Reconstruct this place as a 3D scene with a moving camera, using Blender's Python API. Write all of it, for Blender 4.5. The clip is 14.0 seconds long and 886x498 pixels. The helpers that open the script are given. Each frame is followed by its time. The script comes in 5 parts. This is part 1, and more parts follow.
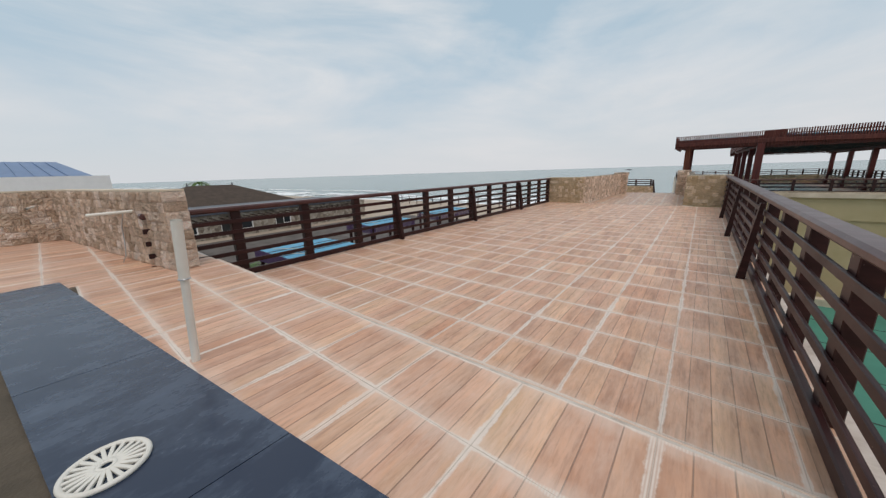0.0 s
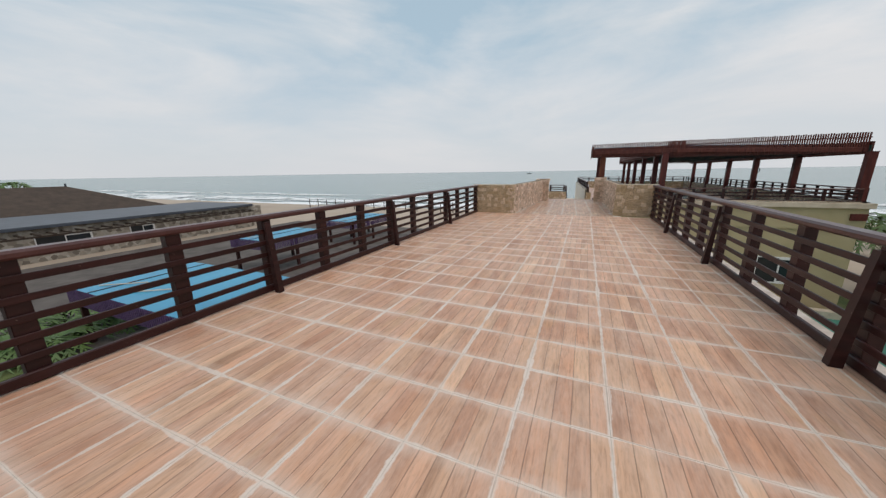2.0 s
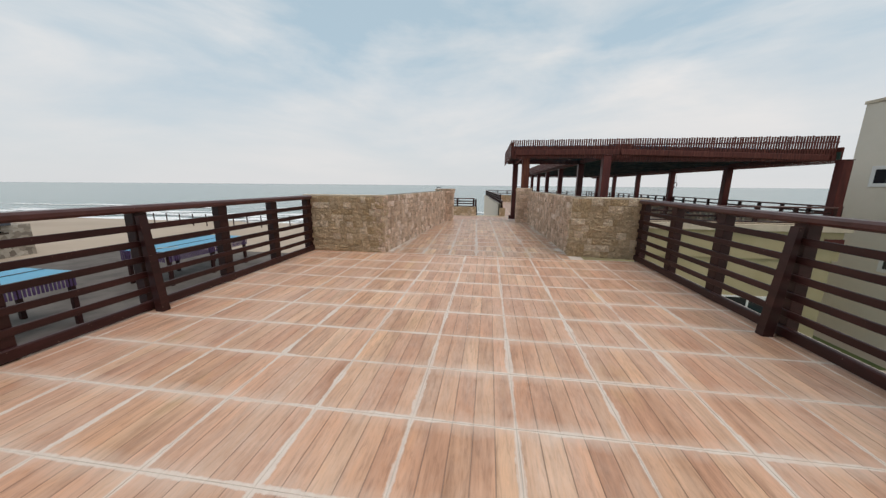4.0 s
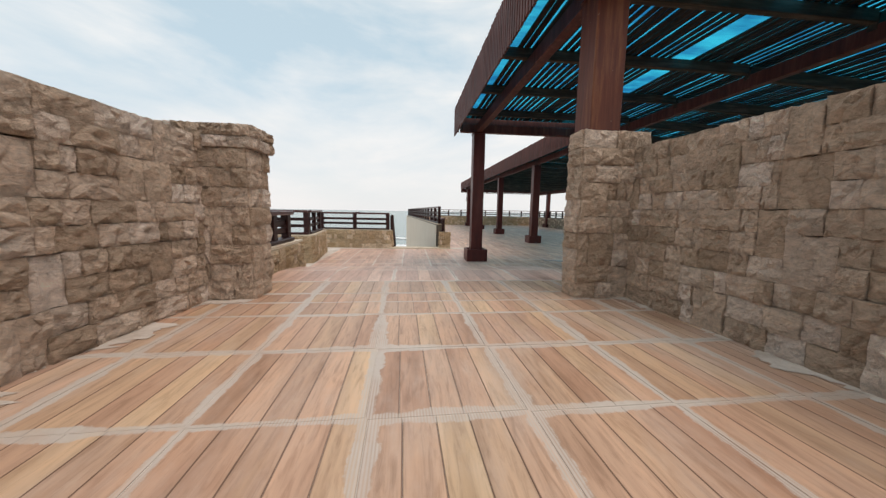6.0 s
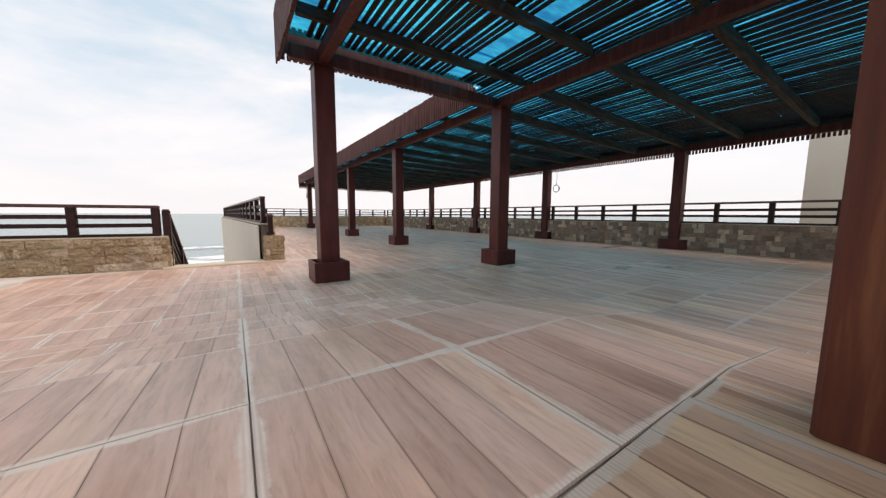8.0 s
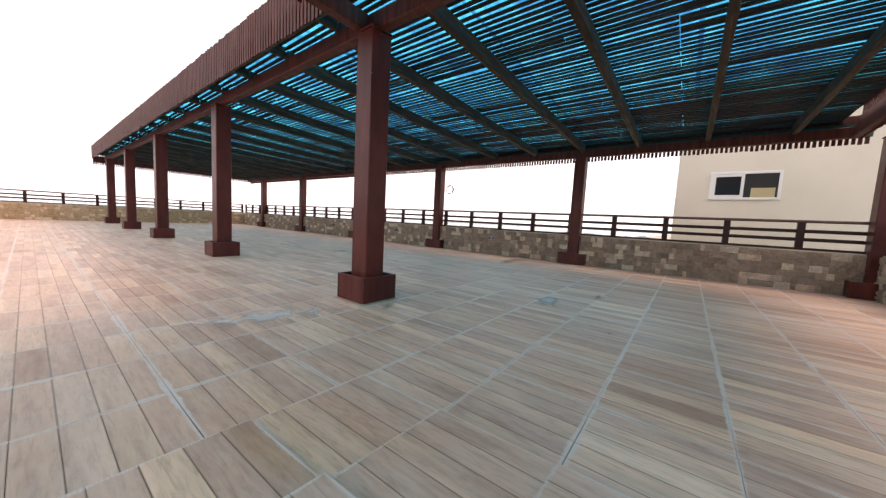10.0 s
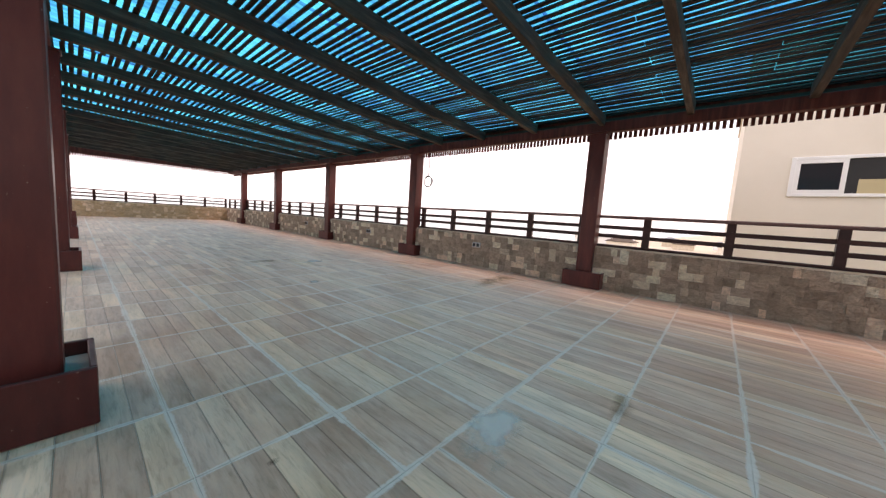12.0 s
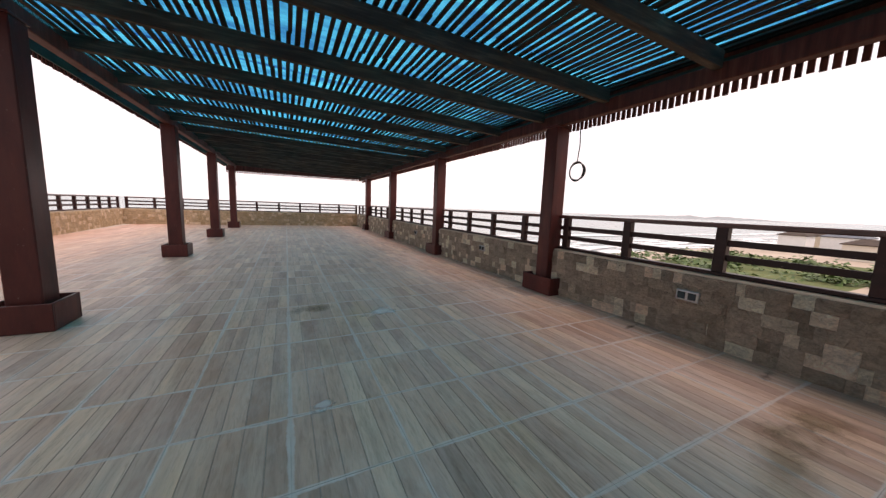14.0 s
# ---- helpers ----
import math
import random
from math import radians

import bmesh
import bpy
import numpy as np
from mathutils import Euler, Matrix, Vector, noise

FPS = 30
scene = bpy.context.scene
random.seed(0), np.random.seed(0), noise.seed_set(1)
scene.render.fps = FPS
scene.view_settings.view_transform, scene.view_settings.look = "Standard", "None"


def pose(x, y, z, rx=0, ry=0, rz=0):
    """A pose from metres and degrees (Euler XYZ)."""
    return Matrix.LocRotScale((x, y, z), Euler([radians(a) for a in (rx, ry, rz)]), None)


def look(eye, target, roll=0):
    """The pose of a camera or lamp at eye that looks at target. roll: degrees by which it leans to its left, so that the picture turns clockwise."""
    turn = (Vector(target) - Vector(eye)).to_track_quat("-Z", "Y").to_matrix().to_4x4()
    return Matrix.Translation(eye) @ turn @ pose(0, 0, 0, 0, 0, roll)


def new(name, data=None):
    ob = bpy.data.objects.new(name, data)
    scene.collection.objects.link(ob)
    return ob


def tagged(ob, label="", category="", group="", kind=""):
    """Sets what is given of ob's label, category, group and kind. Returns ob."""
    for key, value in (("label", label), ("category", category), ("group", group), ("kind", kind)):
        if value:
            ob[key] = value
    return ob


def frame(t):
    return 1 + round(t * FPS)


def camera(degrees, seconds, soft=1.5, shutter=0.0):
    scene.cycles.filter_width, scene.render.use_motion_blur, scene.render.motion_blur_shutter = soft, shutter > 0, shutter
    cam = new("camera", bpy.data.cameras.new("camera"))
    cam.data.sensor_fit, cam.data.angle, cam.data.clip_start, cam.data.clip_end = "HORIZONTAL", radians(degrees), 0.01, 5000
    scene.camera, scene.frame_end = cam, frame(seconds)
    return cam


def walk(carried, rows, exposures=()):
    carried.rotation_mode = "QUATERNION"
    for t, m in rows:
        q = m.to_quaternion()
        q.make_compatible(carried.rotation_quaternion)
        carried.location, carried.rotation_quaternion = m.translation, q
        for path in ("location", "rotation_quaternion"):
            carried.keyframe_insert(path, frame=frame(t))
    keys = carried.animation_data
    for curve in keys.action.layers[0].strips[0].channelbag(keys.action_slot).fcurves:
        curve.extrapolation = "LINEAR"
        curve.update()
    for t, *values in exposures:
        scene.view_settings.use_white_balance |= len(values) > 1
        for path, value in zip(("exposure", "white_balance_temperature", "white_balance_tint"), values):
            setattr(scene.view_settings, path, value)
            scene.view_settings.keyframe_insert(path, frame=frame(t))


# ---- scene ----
cam = camera(108.6, 14.0, 1.35)
PATH = [
    (0, (0.461, 0.391, 0.868), (-0.149, 1.148, 0.634), -1.80),
    (0.5, (0.171, 0.684, 0.879), (-0.398, 1.474, 0.650), -1.90),
    (1, (-0.076, 0.934, 0.922), (-0.588, 1.760, 0.689), -1.70),
    (1.5, (-0.269, 1.264, 0.941), (-0.718, 2.126, 0.704), -1.10),
    (2, (-0.393, 1.628, 0.947), (-0.785, 2.517, 0.712), -0.90),
    (2.5, (-0.514, 2.033, 0.947), (-0.846, 2.947, 0.713), -0.30),
    (3, (-0.662, 2.684, 0.967), (-0.917, 3.622, 0.731), 0.40),
    (3.1, (-0.665, 2.968, 0.947), (-0.906, 3.910, 0.715), 0.41),
    (3.2, (-0.668, 3.252, 0.927), (-0.896, 4.198, 0.699), 0.42),
    (3.3, (-0.670, 3.536, 0.908), (-0.885, 4.486, 0.683), 0.42),
    (3.4, (-0.673, 3.820, 0.888), (-0.876, 4.774, 0.667), 0.43),
    (3.5, (-0.676, 4.104, 0.868), (-0.867, 5.061, 0.651), 0.44),
    (3.6, (-0.679, 4.388, 0.848), (-0.858, 5.348, 0.635), 0.45),
    (3.7, (-0.681, 4.671, 0.829), (-0.849, 5.634, 0.619), 0.46),
    (3.8, (-0.684, 4.955, 0.809), (-0.841, 5.921, 0.603), 0.46),
    (3.9, (-0.687, 5.239, 0.789), (-0.834, 6.207, 0.587), 0.47),
    (4, (-0.690, 5.523, 0.769), (-0.827, 6.494, 0.571), 0.48),
    (4.1, (-0.692, 5.807, 0.750), (-0.819, 6.780, 0.555), 0.49),
    (4.2, (-0.695, 6.091, 0.730), (-0.813, 7.066, 0.539), 0.50),
    (4.3, (-0.698, 6.375, 0.710), (-0.807, 7.351, 0.523), 0.50),
    (4.4, (-0.701, 6.659, 0.690), (-0.801, 7.637, 0.507), 0.51),
    (4.5, (-0.703, 6.943, 0.671), (-0.794, 7.923, 0.492), 0.52),
    (4.6, (-0.706, 7.227, 0.651), (-0.788, 8.208, 0.475), 0.53),
    (4.7, (-0.709, 7.511, 0.631), (-0.782, 8.493, 0.459), 0.54),
    (4.8, (-0.712, 7.795, 0.611), (-0.777, 8.779, 0.443), 0.54),
    (4.9, (-0.714, 8.078, 0.592), (-0.770, 9.063, 0.428), 0.55),
    (5, (-0.717, 8.362, 0.572), (-0.764, 9.348, 0.411), 0.56),
    (5.1, (-0.720, 8.646, 0.552), (-0.757, 9.633, 0.395), 0.57),
    (5.2, (-0.723, 8.930, 0.532), (-0.751, 9.918, 0.379), 0.58),
    (5.3, (-0.725, 9.214, 0.513), (-0.743, 10.203, 0.364), 0.58),
    (5.4, (-0.728, 9.498, 0.493), (-0.736, 10.487, 0.348), 0.59),
    (5.5, (-0.731, 9.782, 0.473), (-0.726, 11.762, 0.190), 0.60),
    (6, (-0.835, 11.078, 0.371), (-0.625, 13.053, 0.135), 1.00),
    (6.5, (-0.880, 11.688, 0.354), (-0.431, 13.624, 0.125), 0.70),
    (7, (-0.790, 12.080, 0.300), (-0.199, 13.980, 0.097), 0.10),
    (7.5, (-0.725, 12.313, 0.273), (0.138, 14.105, 0.058), 0.30),
    (8, (-0.579, 12.582, 0.257), (0.507, 14.248, 0.041), 0.30),
    (8.5, (-0.341, 12.906, 0.256), (0.949, 14.420, 0.044), 0.80),
    (9, (-0.089, 13.183, 0.253), (1.384, 14.519, 0.044), 1.40),
    (11.5, (1.542, 13.746, 0.255), (3.152, 14.920, 0.086), 3.50),
    (12, (1.924, 13.836, 0.335), (3.433, 15.132, 0.133), 3.80),
    (12.5, (2.277, 14.047, 0.384), (3.678, 15.457, 0.165), 4.00),
    (13, (2.625, 14.286, 0.410), (3.866, 15.838, 0.185), 3.60),
    (13.5, (2.911, 14.622, 0.440), (3.982, 16.294, 0.199), 3.00),
    (14, (3.105, 15.140, 0.483), (3.983, 16.918, 0.225), 2.20),
]
walk(cam, [(t, look(eye, target, roll)) for t, eye, target, roll in PATH],
     exposures=[(0, -0.1, 6900, 19), (3, -0.1, 6950, 19), (5.5, 0.22, 7350, 20), (7, 0.33, 7200, 21), (8, 0.42, 7450, 26), (9, 0.78, 7700, 29), (11.5, 1.38, 8200, 38), (12, 1.36, 8150, 37), (12.5, 1.22, 8150, 38), (13, 1.0, 8100, 38), (14, 0.72, 8100, 38)])

U = 0.48   # metres to one unit of the plan below; the finished plan is brought to metres on the last lines

# ---- world, sun ----
world = bpy.data.worlds.new("sky")
scene.world = world
world.use_nodes = True
wn, wl = world.node_tree.nodes, world.node_tree.links
wn.clear()
SUN_EL, SUN_AZ = 62.0, 122.0
w_out = wn.new("ShaderNodeOutputWorld")
w_bg = wn.new("ShaderNodeBackground")
w_sky = wn.new("ShaderNodeTexSky")
w_sky.sky_type = "NISHITA"
w_sky.sun_disc = False
w_sky.sun_elevation, w_sky.sun_rotation = radians(SUN_EL), radians(SUN_AZ)
w_sky.air_density, w_sky.dust_density, w_sky.ozone_density = 1.0, 1.2, 1.5
w_co = wn.new("ShaderNodeTexCoord")
w_map = wn.new("ShaderNodeMapping")
w_map.inputs["Scale"].default_value = (1.0, 1.0, 3.4)
w_map.inputs["Rotation"].default_value = (0, 0, 0.6)
w_n1 = wn.new("ShaderNodeTexNoise")
w_n1.inputs["Scale"].default_value, w_n1.inputs["Detail"].default_value = 1.7, 9.0
w_n1.inputs["Roughness"].default_value, w_n1.inputs["Distortion"].default_value = 0.56, 0.35
w_r1 = wn.new("ShaderNodeValToRGB")
w_r1.color_ramp.elements[0].position, w_r1.color_ramp.elements[0].color = 0.40, (0.06, 0.06, 0.06, 1)
w_r1.color_ramp.elements[1].position, w_r1.color_ramp.elements[1].color = 0.68, (0.85, 0.85, 0.85, 1)
w_n2 = wn.new("ShaderNodeTexNoise")
w_n2.inputs["Scale"].default_value, w_n2.inputs["Detail"].default_value = 3.1, 6.0
w_r2 = wn.new("ShaderNodeValToRGB")
w_r2.color_ramp.elements[0].position, w_r2.color_ramp.elements[0].color = 0.3, (6.6, 7.4, 7.6, 1)
w_r2.color_ramp.elements[1].position, w_r2.color_ramp.elements[1].color = 0.7, (7.8, 8.3, 8.3, 1)
w_mix = wn.new("ShaderNodeMix")
w_mix.data_type = "RGBA"
wl.new(w_co.outputs["Generated"], w_map.inputs["Vector"])
wl.new(w_map.outputs["Vector"], w_n1.inputs["Vector"])
wl.new(w_map.outputs["Vector"], w_n2.inputs["Vector"])
wl.new(w_n1.outputs["Fac"], w_r1.inputs["Fac"])
wl.new(w_n2.outputs["Fac"], w_r2.inputs["Fac"])
wl.new(w_r1.outputs["Color"], w_mix.inputs["Factor"])
w_thin = wn.new("ShaderNodeMix")
w_thin.data_type = "RGBA"
w_thin.inputs["Factor"].default_value = 0.72
w_thin.inputs["B"].default_value = (4.2, 6.4, 7.5, 1)
w_sep, w_haze, w_fade = wn.new("ShaderNodeSeparateXYZ"), wn.new("ShaderNodeValToRGB"), wn.new("ShaderNodeMix")
w_fade.data_type = "RGBA"
w_haze.color_ramp.elements[0].position, w_haze.color_ramp.elements[0].color = 0.0, (0.85, 0.85, 0.85, 1)
w_haze.color_ramp.elements[1].position, w_haze.color_ramp.elements[1].color = 0.30, (0, 0, 0, 1)
w_fade.inputs["B"].default_value = (6.2, 6.9, 7.2, 1)
wl.new(w_co.outputs["Generated"], w_sep.inputs[0])
wl.new(w_sep.outputs["Z"], w_haze.inputs["Fac"])
wl.new(w_haze.outputs["Color"], w_fade.inputs["Factor"])
wl.new(w_sky.outputs["Color"], w_thin.inputs["A"])
wl.new(w_thin.outputs["Result"], w_mix.inputs["A"])
wl.new(w_r2.outputs["Color"], w_mix.inputs["B"])
wl.new(w_mix.outputs["Result"], w_fade.inputs["A"])
wl.new(w_fade.outputs["Result"], w_bg.inputs["Color"])
w_bg.inputs["Strength"].default_value = 0.108
wl.new(w_bg.outputs["Background"], w_out.inputs["Surface"])

sun = new("sun", bpy.data.lights.new("sun", "SUN"))
sun.data.energy, sun.data.angle, sun.data.color = 1.15, radians(35), (1.0, 0.94, 0.86)
SUN_DIR = Vector((math.sin(radians(SUN_AZ)) * math.cos(radians(SUN_EL)), math.cos(radians(SUN_AZ)) * math.cos(radians(SUN_EL)), math.sin(radians(SUN_EL))))
sun.matrix_world = look(tuple(SUN_DIR * 60), (0, 0, 0))

# ---- materials ----


class Nodes:
    """Small helper round a node material."""

    def __init__(self, name, rough=0.6, metal=0.0):
        self.mat = bpy.data.materials.new(name)
        self.mat.use_nodes = True
        self.t = self.mat.node_tree
        self.b = self.t.nodes["Principled BSDF"]
        self.b.inputs["Roughness"].default_value = rough
        self.b.inputs["Metallic"].default_value = metal
        self.co = self.t.nodes.new("ShaderNodeTexCoord")
        self.geo = self.t.nodes.new("ShaderNodeNewGeometry")

    def link(self, a, b):
        self.t.links.new(a, b)

    def noise(self, scale, detail=4.0, rough=0.55, stretch=(1, 1, 1), world_space=True, distort=0.0, shift=None):
        m = self.t.nodes.new("ShaderNodeMapping")
        m.inputs["Scale"].default_value = [v / U for v in stretch]
        n = self.t.nodes.new("ShaderNodeTexNoise")
        n.inputs["Scale"].default_value, n.inputs["Detail"].default_value = scale, detail
        n.inputs["Roughness"].default_value, n.inputs["Distortion"].default_value = rough, distort
        self.link(self.geo.outputs["Position"] if world_space else self.co.outputs["Object"], m.inputs["Vector"])
        if shift is not None:
            c = self.t.nodes.new("ShaderNodeCombineXYZ")
            for i, k in enumerate((53.0, 91.0, 37.0)):
                self.link(self.math("MULTIPLY", shift, k), c.inputs[i])
            self.link(c.outputs[0], m.inputs["Location"])
        self.link(m.outputs["Vector"], n.inputs["Vector"])
        return n.outputs["Fac"]

    def ramp(self, fac, stops):
        r = self.t.nodes.new("ShaderNodeValToRGB")
        e = r.color_ramp.elements
        while len(e) < len(stops):
            e.new(0.5)
        for el, (p, c) in zip(e, stops):
            el.position = p
            el.color = (*c, 1) if len(c) == 3 else c
        self.link(fac, r.inputs["Fac"])
        return r.outputs["Color"]

    def math(self, op, a, b=0.5):
        n = self.t.nodes.new("ShaderNodeMath")
        n.operation = op
        for i, v in enumerate((a, b)):
            if isinstance(v, (int, float)):
                n.inputs[i].default_value = v
            else:
                self.link(v, n.inputs[i])
        return n.outputs[0]

    def mix(self, fac, a, b, mode="MIX"):
        n = self.t.nodes.new("ShaderNodeMix")
        n.data_type, n.blend_type = "RGBA", mode
        for key, v in (("Factor", fac), ("A", a), ("B", b)):
            if isinstance(v, (int, float)):
                n.inputs[key].default_value = v
            elif isinstance(v, tuple):
                n.inputs[key].default_value = (*v, 1)
            else:
                self.link(v, n.inputs[key])
        return n.outputs["Result"]

    def rand(self):
        """A number of its own for every piece, object or island."""
        o = self.t.nodes.new("ShaderNodeObjectInfo")
        s = self.math("ADD", o.outputs["Random"], self.geo.outputs["Random Per Island"])
        return self.math("FRACT", s, 0)

    def color(self, c):
        if isinstance(c, tuple):
            self.b.inputs["Base Color"].default_value = (*c, 1)
        else:
            self.link(c, self.b.inputs["Base Color"])
        return self

    def rough(self, fac, lo, hi):
        n = self.t.nodes.new("ShaderNodeMapRange")
        n.inputs["To Min"].default_value, n.inputs["To Max"].default_value = lo, hi
        self.link(fac, n.inputs["Value"])
        self.link(n.outputs["Result"], self.b.inputs["Roughness"])
        return self

    def bump(self, fac, strength, distance):
        n = self.t.nodes.new("ShaderNodeBump")
        n.inputs["Strength"].default_value, n.inputs["Distance"].default_value = strength, distance * U
        self.link(fac, n.inputs["Height"])
        self.link(n.outputs["Normal"], self.b.inputs["Normal"])
        return self


def tile_material(name, tones, dust, dust_lo, dust_hi, joint, smear, haze=0.0, spec=0.4, groove=0.7, grout=((0.66, 0.55, 0.47), (0.82, 0.72, 0.63))):
    """Ceramic tile with a wood print; joint: half a joint's smear, in parts of a tile."""
    m = Nodes(name, 0.5)
    r = m.rand()
    base = m.ramp(r, tones)
    grain = m.noise(9.0, 6, 0.65, (5.0, 0.55, 1), distort=0.6, shift=r)
    streak = m.ramp(grain, [(0.3, (0.66, 0.61, 0.57)), (0.5, (1, 1, 1)), (0.72, (1.16, 1.14, 1.12))])
    col = m.mix(0.9, base, streak, "MULTIPLY")
    strip = m.noise(4.5, 3, 0.6, (1.6, 0.16, 1), shift=r)
    col = m.mix(0.8, col, m.ramp(strip, [(0.32, (0.66, 0.62, 0.59)), (0.5, (1, 1, 1)), (0.68, (1.24, 1.22, 1.18))]), "MULTIPLY")
    large = m.noise(0.45, 5, 0.6)
    col = m.mix(m.ramp(large, [(0.40, (0, 0, 0)), (0.75, (0.5, 0.5, 0.5))]), col, (0.46, 0.21, 0.125))
    film = m.noise(0.9, 8, 0.7, (1.6, 0.7, 1))
    film2 = m.noise(16.0, 3, 0.6, (2.0, 0.5, 1))
    f = m.math("MULTIPLY", m.ramp(film, [(dust_lo, (0, 0, 0)), (dust_hi, (1, 1, 1))]), m.ramp(film2, [(0.25, (0.35, 0.35, 0.35)), (0.7, (1, 1, 1))]))
    col = m.mix(m.math("MULTIPLY", f, 0.75), col, dust)
    yellow = m.noise(0.6, 4, 0.6, (2.4, 0.8, 1))
    col = m.mix(m.ramp(yellow, [(0.62, (0, 0, 0)), (0.78, (0.42, 0.42, 0.42))]), col, (0.62, 0.42, 0.18))
    wet = m.noise(0.8, 3, 0.5)
    col = m.mix(m.ramp(wet, [(0.68, (0, 0, 0)), (0.8, (0.45, 0.45, 0.45))]), col, (0.24, 0.14, 0.085))
    sep = m.t.nodes.new("ShaderNodeSeparateXYZ")
    uv = m.t.nodes.new("ShaderNodeUVMap")
    m.link(uv.outputs["UV"], sep.inputs[0])
    du = m.math("MINIMUM", sep.outputs["X"], m.math("SUBTRACT", 1.0, sep.outputs["X"]))
    dv = m.math("MINIMUM", sep.outputs["Y"], m.math("SUBTRACT", 1.0, sep.outputs["Y"]))
    # dark grooves pressed between the five planks of a tile
    across = m.math("ABSOLUTE", m.math("SUBTRACT", m.math("FRACT", m.math("MULTIPLY", sep.outputs["X"], 5.0), 0), 0.5), 0)
    col = m.mix(m.ramp(across, [(0.462, (0, 0, 0)), (0.485, (groove, groove, groove))]), col, (0.16, 0.085, 0.055))
    if haze:
        fog = m.ramp(m.math("ADD", dv, m.math("MULTIPLY", m.noise(3.5, 6, 0.7, (1.6, 0.8, 1)), 0.34)), [(0.13, (1, 1, 1)), (0.36, (0, 0, 0))])
        fog = m.math("MULTIPLY", fog, m.ramp(m.noise(0.5, 4, 0.6), [(0.38, (0.25, 0.25, 0.25)), (0.66, (1, 1, 1))]))
        col = m.mix(m.math("MULTIPLY", fog, haze), col, (0.80, 0.67, 0.57))
    # grout left on the tiles: a thin line along each joint that swells into smears here and there
    swell = m.math("POWER", m.ramp(m.noise(1.5, 5, 0.62), [(0.36, (0, 0, 0)), (0.72, (1, 1, 1))]), 1.5)
    width = m.math("ADD", joint, m.math("MULTIPLY", swell, smear))
    jag = m.math("MULTIPLY", m.math("SUBTRACT", m.noise(11.0, 9, 0.78), 0.5), m.math("ADD", m.math("MULTIPLY", width, 1.5), joint * 0.5))
    reach = m.math("SUBTRACT", m.math("ADD", width, jag), m.math("MINIMUM", du, dv))
    mask = m.ramp(reach, [(0.0, (0, 0, 0)), (0.016, (0.95, 0.95, 0.95))])
    comb = m.math("ADD", m.math("MULTIPLY", m.math("SINE", m.math("MULTIPLY", sep.outputs["X"], 330.0), 0), 0.5), 0.5)
    combed = m.ramp(m.noise(1.1, 3, 0.5), [(0.48, (0, 0, 0)), (0.56, (1, 1, 1))])
    worn = m.ramp(m.noise(3.2, 6, 0.7), [(0.30, (0.6, 0.6, 0.6)), (0.5, (1, 1, 1))])
    keep = m.math("SUBTRACT", 1.0, m.math("MULTIPLY", m.math("MULTIPLY", comb, combed), 0.55))
    mask = m.math("MULTIPLY", m.math("MULTIPLY", mask, worn), keep)
    col = m.mix(mask, col, m.mix(film2, *grout))
    m.color(col)
    m.rough(m.math("ADD", m.math("MULTIPLY", f, 0.6), m.math("MULTIPLY", grain, 0.4)), 0.34, 0.72)
    m.bump(grain, 0.25, 0.002)
    m.b.inputs["Specular IOR Level"].default_value = spec
    return m.mat


M = {}
M["tile"] = tile_material("wood_look_tile", [(0.0, (0.52, 0.265, 0.16)), (0.35, (0.64, 0.36, 0.23)), (0.65, (0.56, 0.32, 0.20)), (1.0, (0.71, 0.44, 0.28))], (0.82, 0.63, 0.52), 0.38, 0.78, 0.021, 0.05, 0.6, groove=0.55)
M["passage_tile"] = tile_material("grout_smeared_wood_look_tile", [(0.0, (0.46, 0.27, 0.18)), (0.35, (0.56, 0.36, 0.25)), (0.65, (0.48, 0.31, 0.215)), (1.0, (0.63, 0.44, 0.28))], (0.68, 0.58, 0.51), 0.48, 0.80, 0.036, 0.085, groove=0.8, grout=((0.50, 0.43, 0.37), (0.61, 0.54, 0.48)))
M["terrace_tile"] = tile_material("dusty_wood_look_tile", [(0.0, (0.40, 0.235, 0.165)), (0.25, (0.61, 0.39, 0.285)), (0.45, (0.46, 0.29, 0.22)), (0.7, (0.70, 0.48, 0.335)), (0.85, (0.51, 0.325, 0.25)), (1.0, (0.70, 0.515, 0.38))], (0.74, 0.61, 0.53), 0.40, 0.78, 0.022, 0.03, spec=0.28, groove=0.55, grout=((0.56, 0.47, 0.42), (0.68, 0.60, 0.55)))

M["landing_tile"] = tile_material("landing_wood_look_tile", [(0.0, (0.511, 0.313, 0.241)), (0.35, (0.666, 0.432, 0.337)), (0.65, (0.555, 0.351, 0.278)), (1.0, (0.755, 0.518, 0.396))], (0.799, 0.632, 0.556), 0.40, 0.76, 0.018, 0.05, groove=0.3)

g = Nodes("grout", 0.85)
gn = g.noise(2.2, 6, 0.7)
g.color(g.ramp(gn, [(0.3, (0.42, 0.34, 0.28)), (0.5, (0.62, 0.54, 0.47)), (0.75, (0.74, 0.69, 0.63))])).bump(g.noise(60, 3), 0.3, 0.002)
M["grout"] = g.mat


